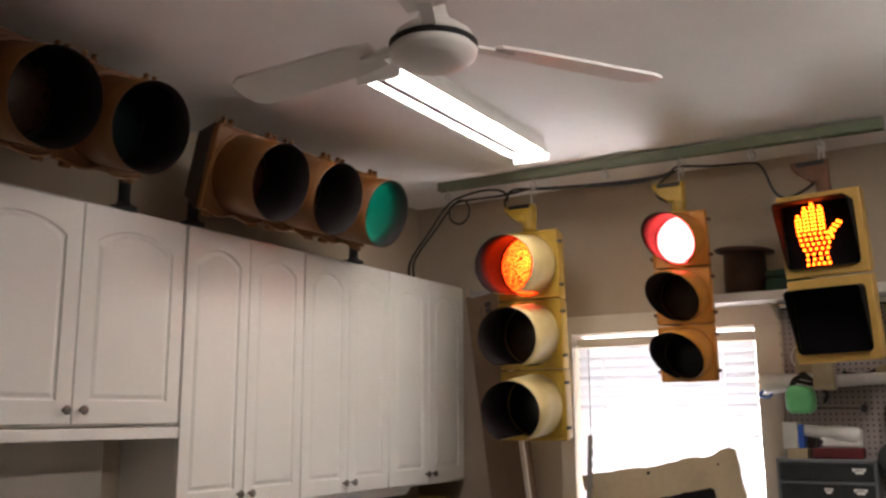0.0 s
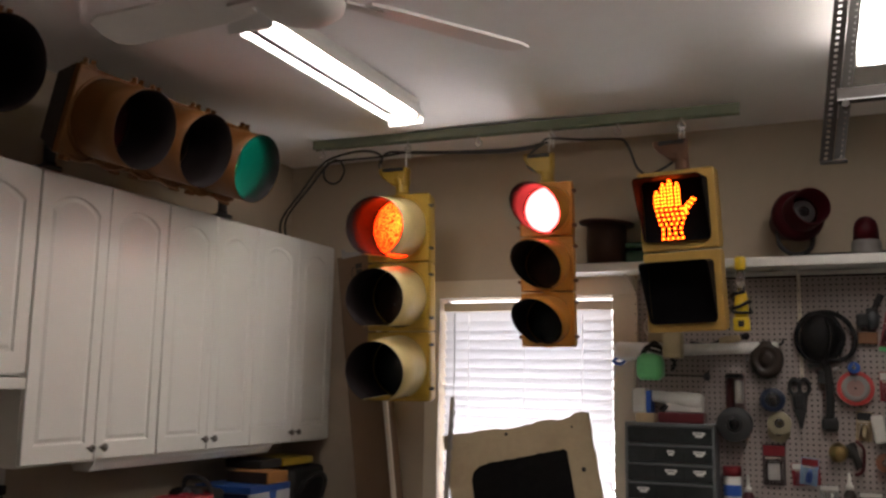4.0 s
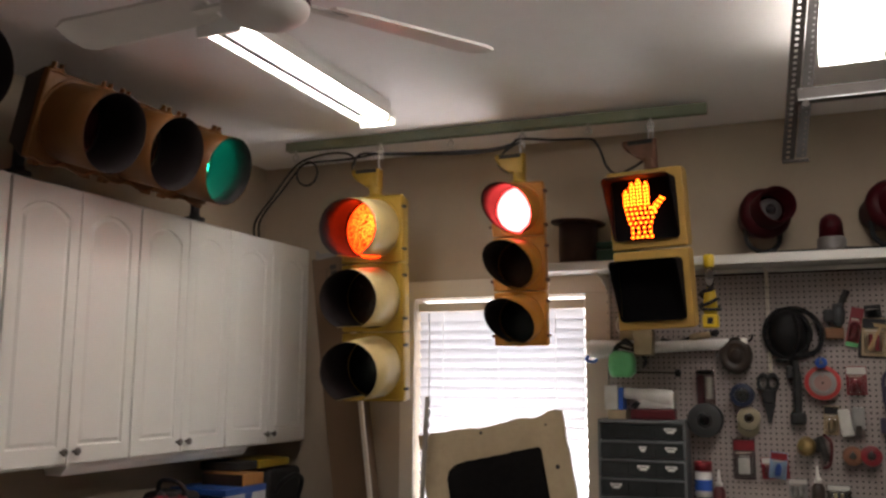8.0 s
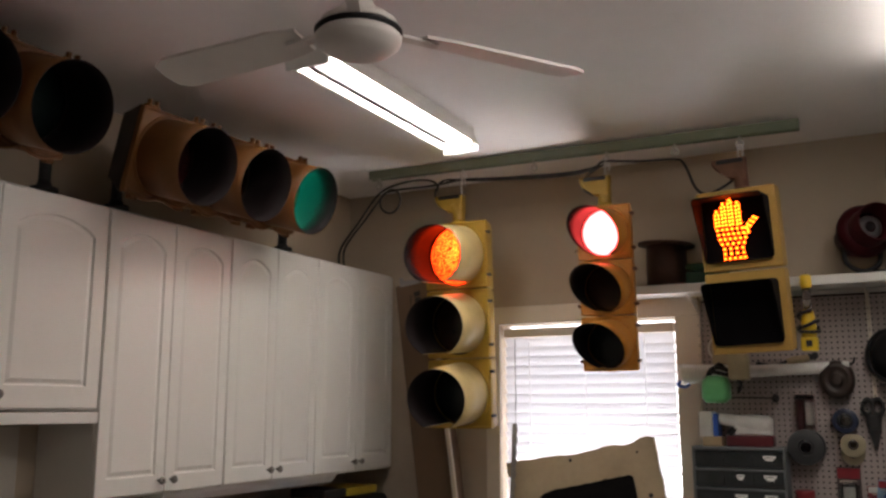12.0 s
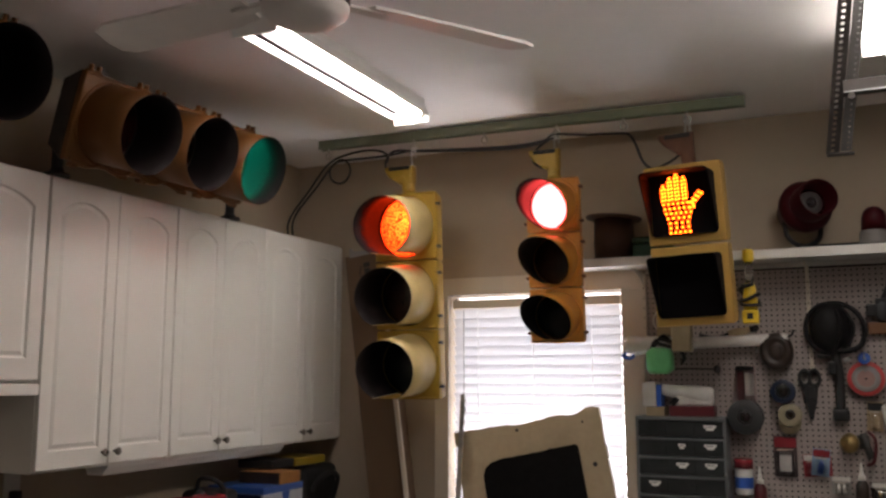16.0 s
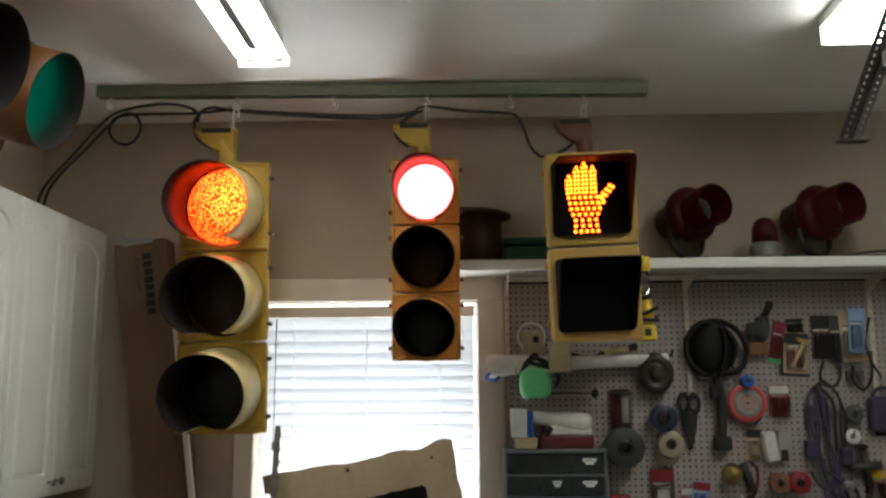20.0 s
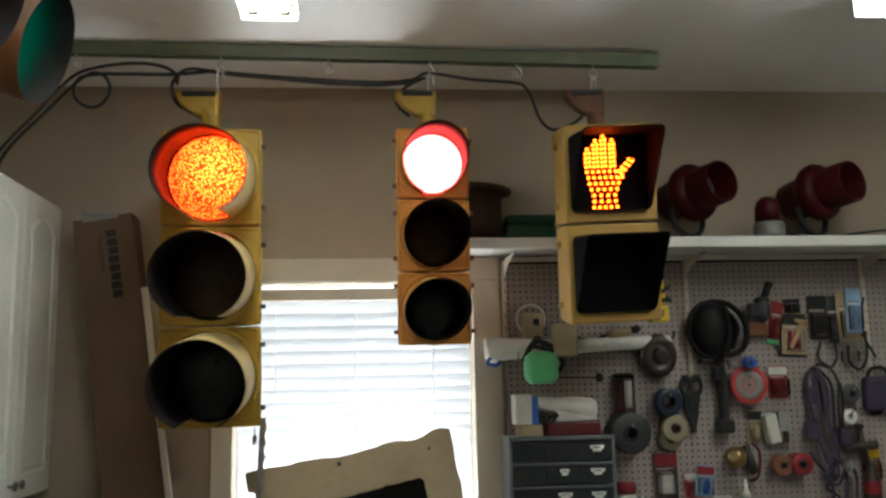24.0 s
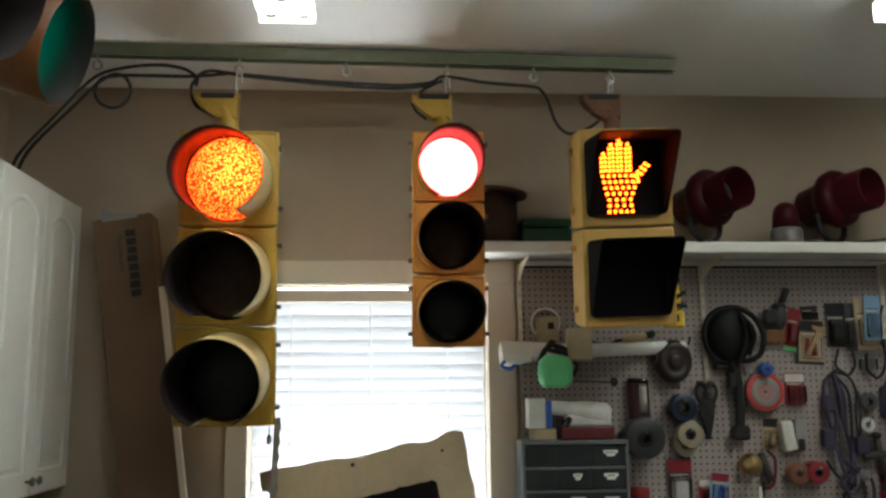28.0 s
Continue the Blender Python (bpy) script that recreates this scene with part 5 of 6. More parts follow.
# scissors
sc = hung("scissors", 2.872, 1.36, "black-handled scissors hanging on a peg", "scissors")
for s in (-1, 1):
    b = fresh()
    torus(b, 0.026, 0.009, (s * 0.024, -0.03, 0.05), (0, 1, 0), 20, 8)
    bmesh.ops.scale(b, vec=(0.85, 1, 1.35), verts=b.verts)
    part("handle", b, M_BLACK, sc)
    b = fresh()
    prism(b, [(s * 0.022, 0.04), (s * 0.006, 0.03), (-s * 0.012, -0.06), (-s * 0.004, -0.135), (s * 0.004, -0.06)], (0, 0.003, 0), (0, -0.03 + s * 0.002, 0))
    part("blade", b, M_DSTEEL, sc)
b = fresh()
box(b, -0.02, 0.02, -0.04, -0.022, -0.03, 0.035, 0.006)
part("pivot_block", b, M_BLACK, sc)
b = fresh()
prism(b, [(-0.036, 0.03), (0.036, 0.03), (0.026, -0.04), (0.008, -0.12), (-0.002, -0.12), (-0.022, -0.04)], (0, -0.012, 0), (0, -0.022, 0), bev=0.003)
part("sheath", b, M_BLACK, sc, "black tapered sheath")
peg_hook(sc, -0.022, 0.075)

# big black lamp with loop and handle
M_HOSE = mat("dull black hose rubber", (0.009, 0.0085, 0.009), 0.6, vary=0.3, scale=20, spec=0.2, bump=0.2)
bl = hung("work_lamp", 2.965, 1.655, "black round work lamp with a looped hose and handle", "work lamp")
b = fresh()
lathe(b, [(0, 0.07), (0.015, 0.09), (0.035, 0.097), (0.055, 0.094), (0.075, 0.082), (0.09, 0.062), (0.1, 0.035), (0.104, 0.003)], (0, -0.006, 0), (0.12, -1, 0), 40)
bmesh.ops.scale(b, vec=(0.88, 1, 1.14), verts=b.verts)
part("head", b, M_HOSE, bl)
b = fresh()
tube(b, [(0.035, -0.105, 0.085), (0.05, -0.112, 0.03), (0.048, -0.112, -0.03), (0.03, -0.1, -0.085), (0.025, -0.08, -0.12)], 0.008, 8)
part("rib", b, M_HOSE, bl)
b = fresh()
tube(b, [(0.0, -0.05, 0.115), (0.06, -0.055, 0.11), (0.12, -0.055, 0.07), (0.15, -0.055, 0.0), (0.135, -0.055, -0.07), (0.09, -0.055, -0.10), (0.03, -0.055, -0.102), (-0.02, -0.055, -0.098)], 0.0115, 10)
part("hose_loop", b, M_HOSE, bl)
b = fresh()
tube(b, [(0.08, -0.07, 0.06), (0.105, -0.075, 0.0), (0.08, -0.07, -0.08)], 0.009, 8)
part("hose_loop", b, M_HOSE, bl)
b = fresh()
tube(b, [(0.02, -0.05, -0.1), (0.034, -0.05, -0.2), (0.036, -0.05, -0.3), (0.032, -0.052, -0.37)], 0.019, 10)
part("handle", b, M_BLACK, bl)
b = fresh()
box(b, -0.004, 0.068, -0.078, -0.025, -0.42, -0.362, 0.016, 3)
part("battery_end", b, M_BLACK, bl)
b = fresh()
box(b, -0.01, 0.02, -0.07, -0.04, -0.21, -0.15, 0.008)
part("trigger", b, M_BLACK, bl)
b = fresh()
lathe(b, [(0, 0.012), (0.03, 0.009)], (0.055, -0.07, -0.15), (1, 0, 0.4), 12)
part("stud", b, P_LGREY, bl)

b = fresh()
torus(b, 0.1, 0.012, (0, -0.05, 0), (0, 1, 0), 36, 8)
bmesh.ops.scale(b, vec=(0.96, 1, 1.1), verts=b.verts)
part("hose_coil", b, M_HOSE, bl, "black hose wound round the head")
b = fresh()
box(b, -0.055, 0.0, -0.06, -0.02, -0.135, -0.118, 0.006)
part("clip", b, M_BLACK, bl)

# spray tool
st = hung("spray_tool", 3.185, 1.742, "black spray tool with a grey barrel", "spray tool")
b = fresh()
lathe(b, [(0, 0.012), (0.02, 0.028), (0.07, 0.03), (0.09, 0.02), (0.1, 0.012)], (0, -0.05, -0.06), (0.1, 0, 1), 16)
part("body", b, plain("dark grey plastic", (0.028, 0.03, 0.034), 0.4), st)
b = fresh()
cyl(b, (0.01, -0.05, 0.03), (0.045, -0.05, 0.105), 0.013, 0.016, 12)
part("nozzle", b, M_BLACK, st)
b = fresh()
box(b, -0.06, -0.01, -0.075, -0.03, -0.04, 0.02, 0.01)
box(b, -0.02, 0.03, -0.07, -0.03, 0.0, 0.045, 0.008)
part("trigger", b, M_BLACK, st)
peg_hook(st, 0, -0.03, 0.05)
wd = hung("padlock", 3.165, 1.66, "worn orange-brown padlock with a steel shackle", "padlock")
b = fresh()
box(b, -0.035, 0.045, -0.045, -0.012, -0.035, 0.02, 0.006)
part("body", b, P_ORANGE, wd)
b = fresh()
tube(b, [(-0.02, -0.028, 0.018), (-0.022, -0.028, 0.05), (0.005, -0.028, 0.07), (0.03, -0.028, 0.05), (0.03, -0.028, 0.018)], 0.005, 8)
part("shackle", b, M_STEEL, wd)
rp = blister(3.258, 1.688, 0.055, 0.165, P_RED, P_RED, "slim red blister pack with a green foot", 12, P_RED)
b = fresh()
box(b, -0.027, 0.027, -0.02, -0.012, -0.098, -0.078, 0.002)
part("foot", b, P_GREEN, rp, "green foot of the card")
blister(3.335, 1.75, 0.07, 0.06, M_BLACK, M_BLACK, "small black pack on a peg", -4, depth=0.02)
pk = blister(3.335, 1.635, 0.105, 0.175, P_TANC, P_RED, "tan tool card with a small red-handled hatchet", 3, depth=0.012)
b = fresh()
box(b, -0.068, 0.058, -0.008, -0.004, -0.098, 0.084, 0.002)
part("backing_card", b, M_BLACK, pk, "black backing card")
b = fresh()
prism(b, [(-0.03, -0.06), (-0.015, -0.065), (0.03, 0.04), (0.048, 0.035), (0.05, 0.055), (-0.005, 0.062), (-0.002, 0.045), (0.017, 0.043)], (0, -0.012, 0), (0, -0.026, 0))
part("hatchet", b, plain("pale ash handle", (0.36, 0.24, 0.11), 0.6), pk)
blister(3.25, 1.437, 0.085, 0.13, P_RED, P_RED, "red clamp on a card", 0, depth=0.04)
blister(3.135, 1.258, 0.065, 0.13, P_TANC, P_TANC, "tan paper packet on a peg", 3, depth=0.012)
wt = hung("white_holder", 3.20, 1.248, "white plastic holder with a steel clip", "holder")
b = fresh()
box(b, -0.03, 0.02, -0.06, -0.004, -0.06, 0.06, 0.008, 3, Euler((0, radians(-8), 0)))
part("body", b, P_WHITE, wt)
b = fresh()
box(b, 0.025, 0.075, -0.05, -0.006, -0.03, 0.07, 0.006)
part("clip", b, P_LGREY, wt)
b = fresh()
box(b, 0.035, 0.06, -0.056, -0.048, -0.055, -0.01, 0.003)
part("clip_pad", b, P_BROWN, wt)
gv = hung("brass_fitting", 3.05, 1.135, "brass pipe fitting with dark valve levers", "pipe fitting")
b = fresh()
lathe(b, [(0, 0.02), (0.01, 0.042), (0.035, 0.045), (0.05, 0.03), (0.06, 0.02)], (-0.01, -0.05, 0), (-0.5, -0.6, 0.2), 20)
part("bell", b, P_BRASS, gv)
b = fresh()
cyl(b, (0.03, -0.04, 0.05), (0.06, -0.045, -0.06), 0.014, 0.017, 14)
part("lever", b, M_DSTEEL, gv)
b = fresh()
tube(b, [(0.05, -0.05, 0.06), (0.08, -0.055, 0.02), (0.07, -0.05, -0.07), (0.04, -0.04, -0.09)], 0.007)
part("lever", b, P_MAROON, gv)
b = fresh()
box(b, 0.0, 0.05, -0.03, -0.004, -0.02, 0.04, 0.008)
part("valve_body", b, M_DSTEEL, gv)

# packs at the far end
blister(3.445, 1.70, 0.085, 0.185, plain("dark brown card", (0.06, 0.03, 0.03), 0.6), M_BLACK, "dark packaged cable set on a peg", 0, M_BLACK, depth=0.03)
blister(3.50, 1.69, 0.05, 0.2, P_GREY, P_GREY, "slim grey blister pack", 0, P_GREY, depth=0.03, off=0.03)
blister(3.555, 1.70, 0.10, 0.21, P_TANC, P_CREAM, "tan blister pack with cream part", -2, P_TANC, depth=0.02, off=0.06)
blister(3.565, 1.722, 0.068, 0.185, P_LBLUE, P_LBLUE, "pale blue bubble pack on a peg", 2, P_LBLUE, depth=0.03, off=0.085)
blister(3.565, 1.55, 0.09, 0.09, P_LGREY, P_LGREY, "small grey adapter pack", 0, P_LGREY, depth=0.03)
cl = hung("cord_bundle", 3.405, 1.45, "tangled dusty violet and black cords hung in long loops", "cords")
CORDS = (
    ([(0, -0.03, 0.045), (-0.045, -0.045, 0.0), (-0.042, -0.05, -0.12), (-0.005, -0.05, -0.26), (0.01, -0.045, -0.33)], 0.0085, P_PURPLE),
    ([(0, -0.03, 0.045), (0.03, -0.05, -0.04), (0.028, -0.055, -0.18), (0.045, -0.05, -0.3), (0.02, -0.045, -0.42)], 0.0085, P_PURPLE),
    ([(-0.005, -0.045, 0.05), (0.012, -0.055, -0.03), (0.02, -0.06, -0.16), (0.055, -0.055, -0.28), (0.05, -0.05, -0.4)], 0.007, P_PURPLE),
    ([(-0.02, -0.05, 0.0), (-0.012, -0.06, -0.12), (-0.02, -0.06, -0.24), (0.02, -0.05, -0.36), (0.07, -0.05, -0.33), (0.09, -0.045, -0.42), (0.085, -0.04, -0.5)], 0.0075, P_PURPLE),
    ([(-0.03, -0.04, 0.03), (0.02, -0.05, 0.062), (0.07, -0.055, 0.015), (0.098, -0.05, -0.08), (0.092, -0.045, -0.2), (0.1, -0.042, -0.26)], 0.0055, M_BLACK),
    ([(0.0, -0.04, 0.052), (0.045, -0.06, 0.04), (0.078, -0.06, -0.02), (0.078, -0.05, -0.14), (0.085, -0.045, -0.27)], 0.0045, M_BLACK),
    ([(0.012, -0.03, 0.04), (0.055, -0.04, -0.02), (0.06, -0.045, -0.1), (0.055, -0.045, -0.24)], 0.006, M_BLACK),
    ([(-0.05, -0.03, -0.3), (-0.02, -0.05, -0.36), (0.04, -0.05, -0.40), (0.0, -0.05, -0.44), (0.05, -0.05, -0.48)], 0.006, M_BLACK),
    ([(0.01, -0.06, -0.3), (0.07, -0.065, -0.36), (0.04, -0.06, -0.43), (-0.01, -0.06, -0.39), (0.03, -0.06, -0.33)], 0.006, P_PURPLE),
    ([(0.0, -0.06, -0.38), (0.02, -0.06, -0.47), (-0.03, -0.05, -0.52)], 0.007, P_PURPLE),
    ([(0.1, -0.05, -0.34), (0.125, -0.055, -0.4), (0.12, -0.05, -0.5)], 0.008, P_PURPLE))
for pts_, rad_, m_ in CORDS:
    b = fresh()
    tube(b, pts_, rad_, 8)
    part("cord", b, m_, cl)
for dx, dz in ((-0.045, -0.21), (0.095, -0.24), (-0.03, -0.07)):
    b = fresh()
    box(b, dx - 0.025, dx + 0.025, -0.065, -0.025, dz - 0.035, dz + 0.035, 0.009, 3)
    part("plug", b, P_PURPLE, cl)
b = fresh()
lathe(b, [(0, 0.01), (0.012, 0.022), (0.03, 0.02), (0.04, 0.008)], (0.075, -0.06, -0.36), (0.3, -1, 0.2), 14)
part("steel_clip", b, M_STEEL, cl)
peg_hook(cl, 0.0, -0.01, 0.06)
c2 = hung("looped_cord", 3.47, 1.58, "thin black cord looping below the packs", "cords")
for s in ([(-0.03, -0.03, 0.02), (-0.05, -0.04, -0.05), (-0.01, -0.045, -0.09), (0.03, -0.04, -0.05), (0.03, -0.03, 0.02)], [(0.09, -0.03, 0.0), (0.08, -0.04, -0.06), (0.12, -0.045, -0.1), (0.16, -0.04, -0.05), (0.17, -0.03, 0.06)],
          [(0.17, -0.04, 0.2), (0.145, -0.045, 0.1), (0.16, -0.045, 0.02), (0.2, -0.04, -0.05)]):
    b = fresh()
    tube(b, s, 0.006, 8)
    part("cord", b, M_BLACK, c2)
fv = hung("steel_valve", 3.565, 1.165, "dull steel cross-shaped valve with a dark handle", "valve")
b = fresh()
cyl(b, (-0.06, -0.045, 0), (0.07, -0.045, 0.01), 0.016, seg=14)
part("cross_pipe", b, M_DSTEEL, fv)
b = fresh()
cyl(b, (0, -0.045, 0.07), (0.02, -0.045, -0.07), 0.014, seg=14)
part("stem", b, P_BROWN, fv)
b = fresh()
lathe(b, [(0, 0.008), (0.008, 0.02), (0.02, 0.02), (0.026, 0.008)], (0, -0.045, 0.07), (0, 0, 1), 14)
part("knob", b, M_BLACK, fv)
blister(3.62, 1.09, 0.08, 0.13, P_MAROON, P_ORANGE, "small maroon pack on a peg", 0)
reel("ring_coil", 3.53, 1.29, 0.03, 0.02, 0.02, P_CLEAR, P_CLEAR, "clear plastic ring on a peg hook", "ring")
blister(3.655, 1.35, 0.05, 0.12, M_BLACK, M_BLACK, "black slim pack on a peg", -8)
vp = hung("violet_pouch", 3.675, 1.39, "dark violet nylon tool pouch on a peg", "pouch")
b = fresh()
box(b, -0.07, 0.07, -0.06, -0.004, -0.08, 0.06, 0.02, 3)
part("pouch", b, P_PURPLE, vp)
b = fresh()
tube(b, [(-0.05, -0.03, 0.04), (-0.03, -0.035, 0.09), (0.03, -0.035, 0.09), (0.05, -0.03, 0.04)], 0.008)
part("loop", b, M_BLACK, vp)
peg_hook(vp, 0, 0.075, 0.04)
bo = hung("spray_bottle", 3.60, 1.06, "small dark bottle with a red label", "bottle")
b = fresh()
lathe(b, [(0, 0.03), (0.01, 0.034), (0.1, 0.034), (0.13, 0.015), (0.16, 0.013)], (0, -0.045, -0.12), (0, 0, 1), 18)
part("body", b, P_BROWN, bo)
b = fresh()
lathe(b, [(0, 0.0348), (0.05, 0.0348)], (0, -0.045, -0.08), (0, 0, 1), 18, cap=False)
part("label", b, P_RED, bo, "red label")
peg_hook(bo, 0, 0.03, 0.05)
# lower row
jr = hung("plastic_jar", 2.567, 1.035, "clear plastic jar with a red lid and a blue label", "jar")
b = fresh()
lathe(b, [(0, 0.035), (0.01, 0.04), (0.11, 0.04), (0.12, 0.034)], (0, -0.065, -0.14), (0, 0, 1), 24)
part("body", b, P_CLEAR, jr)
b = fresh()
lathe(b, [(-0.02, 0.042), (0.02, 0.042), (0.024, 0.038)], (0, -0.065, 0.0), (0, 0, 1), 24)
part("lid", b, P_RED, jr, "red lid")
b = fresh()
lathe(b, [(0, 0.0412), (0.05, 0.0412)], (0, -0.065, -0.11), (0, 0, 1), 24, cap=False)
part("label", b, P_BLUE, jr, "blue label")
b = fresh()
box(b, -0.03, 0.03, -0.03, 0.0, -0.15, -0.14, 0.002)
part("ledge", b, M_DSTEEL, jr)
blister(2.75, 1.07, 0.10, 0.185, plain("dark pack card", (0.07, 0.05, 0.05), 0.6), P_CLEAR, "dark blister pack with a red header", 0, P_RED, depth=0.03)
blister(2.90, 1.05, 0.075, 0.12, P_LBLUE, P_BLUE, "blue bubble pack on a peg", 6, depth=0.025, off=0.04)
blister(2.885, 1.035, 0.12, 0.10, P_RED, P_RED, "red pack behind a blue one", -4, depth=0.018)
def glue(x, z, label, m_body):
    g = hung("glue_bottle", x, z, label, "bottle")
    b = fresh()
    lathe(b, [(0, 0.024), (0.006, 0.028), (0.09, 0.028), (0.105, 0.018), (0.11, 0.016)], (0, -0.05, -0.12), (0, 0, 1), 18)
    part("body", b, m_body, g)
    b = fresh()
    lathe(b, [(0, 0.017), (0.02, 0.016), (0.022, 0.01), (0.075, 0.004)], (0, -0.05, -0.01), (0, 0, 1), 14)
    part("nozzle", b, P_WHITE, g, "white nozzle")
    b = fresh()
    box(b, -0.03, 0.03, -0.08, 0.0, -0.128, -0.12, 0.002)
    part("ledge", b, M_DSTEEL, g)
glue(2.635, 0.955, "dark glue bottle with a white nozzle", P_MAROON)
glue(3.065, 0.99, "white-capped dark glue bottle", P_BROWN)
blister(2.98, 0.95, 0.08, 0.08, P_LGREY, P_CLEAR, "pale grey pack on a peg", 0)
blister(3.15, 0.93, 0.10, 0.08, P_BROWN, P_BRASS, "brown pack with brass parts", 0)

# ---- corner and window front ----
M_BOARD = mat("weathered tan panel", (0.42, 0.33, 0.21), 0.8, vary=0.16, scale=4, bump=0.12, bump_scale=18, stain=(0.25, 0.17, 0.1), stain_amount=0.5, stain_scale=4)
bp = thing("backer_panel", (1.712, -0.055, -0.046), "torn tan panel with a black rounded pad, leaning by the window", "panel", turn=(-2.2, -10.6, 0))
rng = random.Random(4)
top = []
for k in range(25):
    u = k / 24
    top.append((0.405 - 0.81 * u, 1.27 + 0.006 * math.sin(9 * u) + 0.005 * rng.uniform(-1, 1) + 0.02 * math.exp(-((u - 0.05) / 0.05) ** 2) - 0.012 * math.exp(-((u - 0.2) / 0.06) ** 2)))
right = [(0.405 + 0.004 * rng.uniform(-1, 1), 0.14 + 0.044 * k) for k in range(25)]
b = fresh()
prism(b, [(-0.405, 0.14)] + right + top + [(-0.405, 1.205)] + [(-0.398 + 0.024 * math.cos(a), 1.18 + 0.024 * math.sin(a)) for a in (1.9, 1.2, 0.6, 0.0, -0.6, -1.2, -1.9)] + [(-0.405, 1.15)], (0, 0.022, 0), (0, 0, 0))
part("panel", b, M_BOARD, bp)
pad = [(0.27, 0.35), (0.265, 1.105), (0.25, 1.118)]
for k in range(1, 16):
    u = k / 16
    pad.append((0.25 - 0.42 * u, 1.118 + 0.004 * rng.uniform(-1, 1) - 0.016 * u))
pad += [(-0.215, 1.093), (-0.25, 1.07), (-0.268, 1.03), (-0.27, 0.35)]
b = fresh()
prism(b, pad, (0, -0.012, 0), (0, -0.001, 0))
part("pad", b, mat("black foam rubber", (0.007, 0.0065, 0.0065), 0.95, spec=0.1, vary=0.25, scale=30, bump=0.4, bump_scale=120), bp, "black rough rubber pad")
for x, z, r in ((-0.045, 1.235, 0.009), (0.31, 1.22, 0.006), (0.335, 1.005, 0.012)):
    b = fresh()
    lathe(b, [(0, r), (0.002, r)], (x, -0.0025, z), (0, 1, 0), 12)
    part("bolt_hole", b, M_BLACK, bp)
b = fresh()
prism(b, [(-0.016, 0), (0.016, 0), (0.014, 0.5)] + [(0.012 + (0.004 if k % 2 else -0.003), 1.0 + 0.028 * k) for k in range(12)] + [(0.009, 1.345), (-0.011, 1.345)], (0, 0.012, 0))
single("wooden_lath", b, mat("grey weathered wood", (0.3, 0.27, 0.24), 0.8, vary=0.2, scale=12, bump=0.2), "grey notched wooden lath leaning by the window", "lath", at=(1.10, -0.09, 0), turn=(-1.5, 2.2, 0))

tb = thing("tall_carton", (0.857, -0.128, 0.0), "tall brown cardboard carton for lamp tubes, leaning in the corner", "carton", turn=(-2.0, -8.7, 0))
b = fresh()
box(b, -0.12, 0.105, 0, 0.12, 0.02, 2.163, 0.004)
part("carton", b, M_CARD, tb)
b = fresh()
prism(b, [(-0.085, 2.15), (0.05, 2.15), (0.052, 2.166), (0.0, 2.176), (-0.055, 2.184), (-0.064, 2.203), (-0.084, 2.206)], (0, 0.002, 0), (0, -0.004, 0))
part("torn_flap", b, P_LGREY, tb, "pale torn flap")
M_INK = mat("black print", (0.02, 0.018, 0.016), 0.8)
b = fresh()
for k in range(8):
    box(b, -0.002 + 0.002 * (k % 3), 0.038, -0.0015, -0.0004, 2.105 - 0.0345 * k - 0.028, 2.105 - 0.0345 * k)
part("logo_block", b, M_INK, tb, "plain dark shapes in place of a logo")
txt = bpy.data.curves.new("lettering", "FONT")
txt.body, txt.size, txt.extrude = "Fluorescent", 0.031, 0.0003
txt.materials.append(M_INK)
lt = new("lettering", txt)
lt.parent = tb
lt.matrix_parent_inverse = Matrix()
lt.matrix_local = Matrix.Translation((-0.034, -0.0012, 2.09)) @ Matrix.Rotation(radians(90), 4, "X") @ Matrix.Rotation(radians(-90), 4, "Z")
b = fresh()
box(b, -0.012, 0.012, 0, 0.02, 0, 1.87, 0.003)
single("white_batten", b, M_TRIM, "thin white batten leaning on the tall carton", "batten", at=(0.975, -0.155, 0.0), turn=(-1.5, -8.4, 0))

# ---- bench and things under the cabinets ----
BENCH = 0.62
bn = thing("workbench", (0, 0, 0), "plain wooden workbench along the cabinet wall", "workbench")
b = fresh()
box(b, 0.003, 0.62, -3.7, 0.04, BENCH - 0.04, BENCH, 0.004)
part("worktop", b, mat("worn bench board", (0.16, 0.12, 0.09), 0.7, vary=0.2), bn)
for x in (0.05, 0.57):
    for y in (-3.6, -1.8, -0.05):
        b = fresh()
        box(b, x - 0.04, x + 0.04, y - 0.04, y + 0.04, 0.0, BENCH - 0.04, 0.004)
        part("leg", b, P_BROWN, bn)
uc = thing("under_cabinet_light", (0.245, -1.70, 1.083), "white under-cabinet strip light, unlit", "strip light")
b = fresh()
prism(b, [(-0.06, 0), (0.06, 0), (0.055, -0.012), (0.03, -0.042), (-0.05, -0.042), (-0.06, -0.02)], (0, 1.24, 0), (0, 0, 0), bev=0.003)
part("housing", b, M_WHITE, uc)
b = fresh()
box(b, -0.045, 0.025, 0.03, 1.21, -0.045, -0.0425, 0.001, 1)
part("diffuser", b, P_LGREY, uc)
M_CANY = mat("yellow can print", (0.62, 0.34, 0.008), 0.3, vary=0.08)
can = thing("coffee_can", (0.30, -1.49, BENCH), "yellow plastic coffee can with a red lid", "can", "coffee cans")
b = fresh()
lathe(b, [(0, 0.07), (0.008, 0.076), (0.06, 0.076), (0.066, 0.072), (0.15, 0.072), (0.156, 0.076), (0.228, 0.076), (0.234, 0.073)], seg=32)
part("body", b, M_CANY, can)
b = fresh()
lathe(b, [(0.232, 0.079), (0.262, 0.08), (0.272, 0.077), (0.275, 0.068), (0.268, 0.064), (0.268, 0.003)], seg=32)
part("lid", b, P_RED, can, "red lid")
b = fresh()
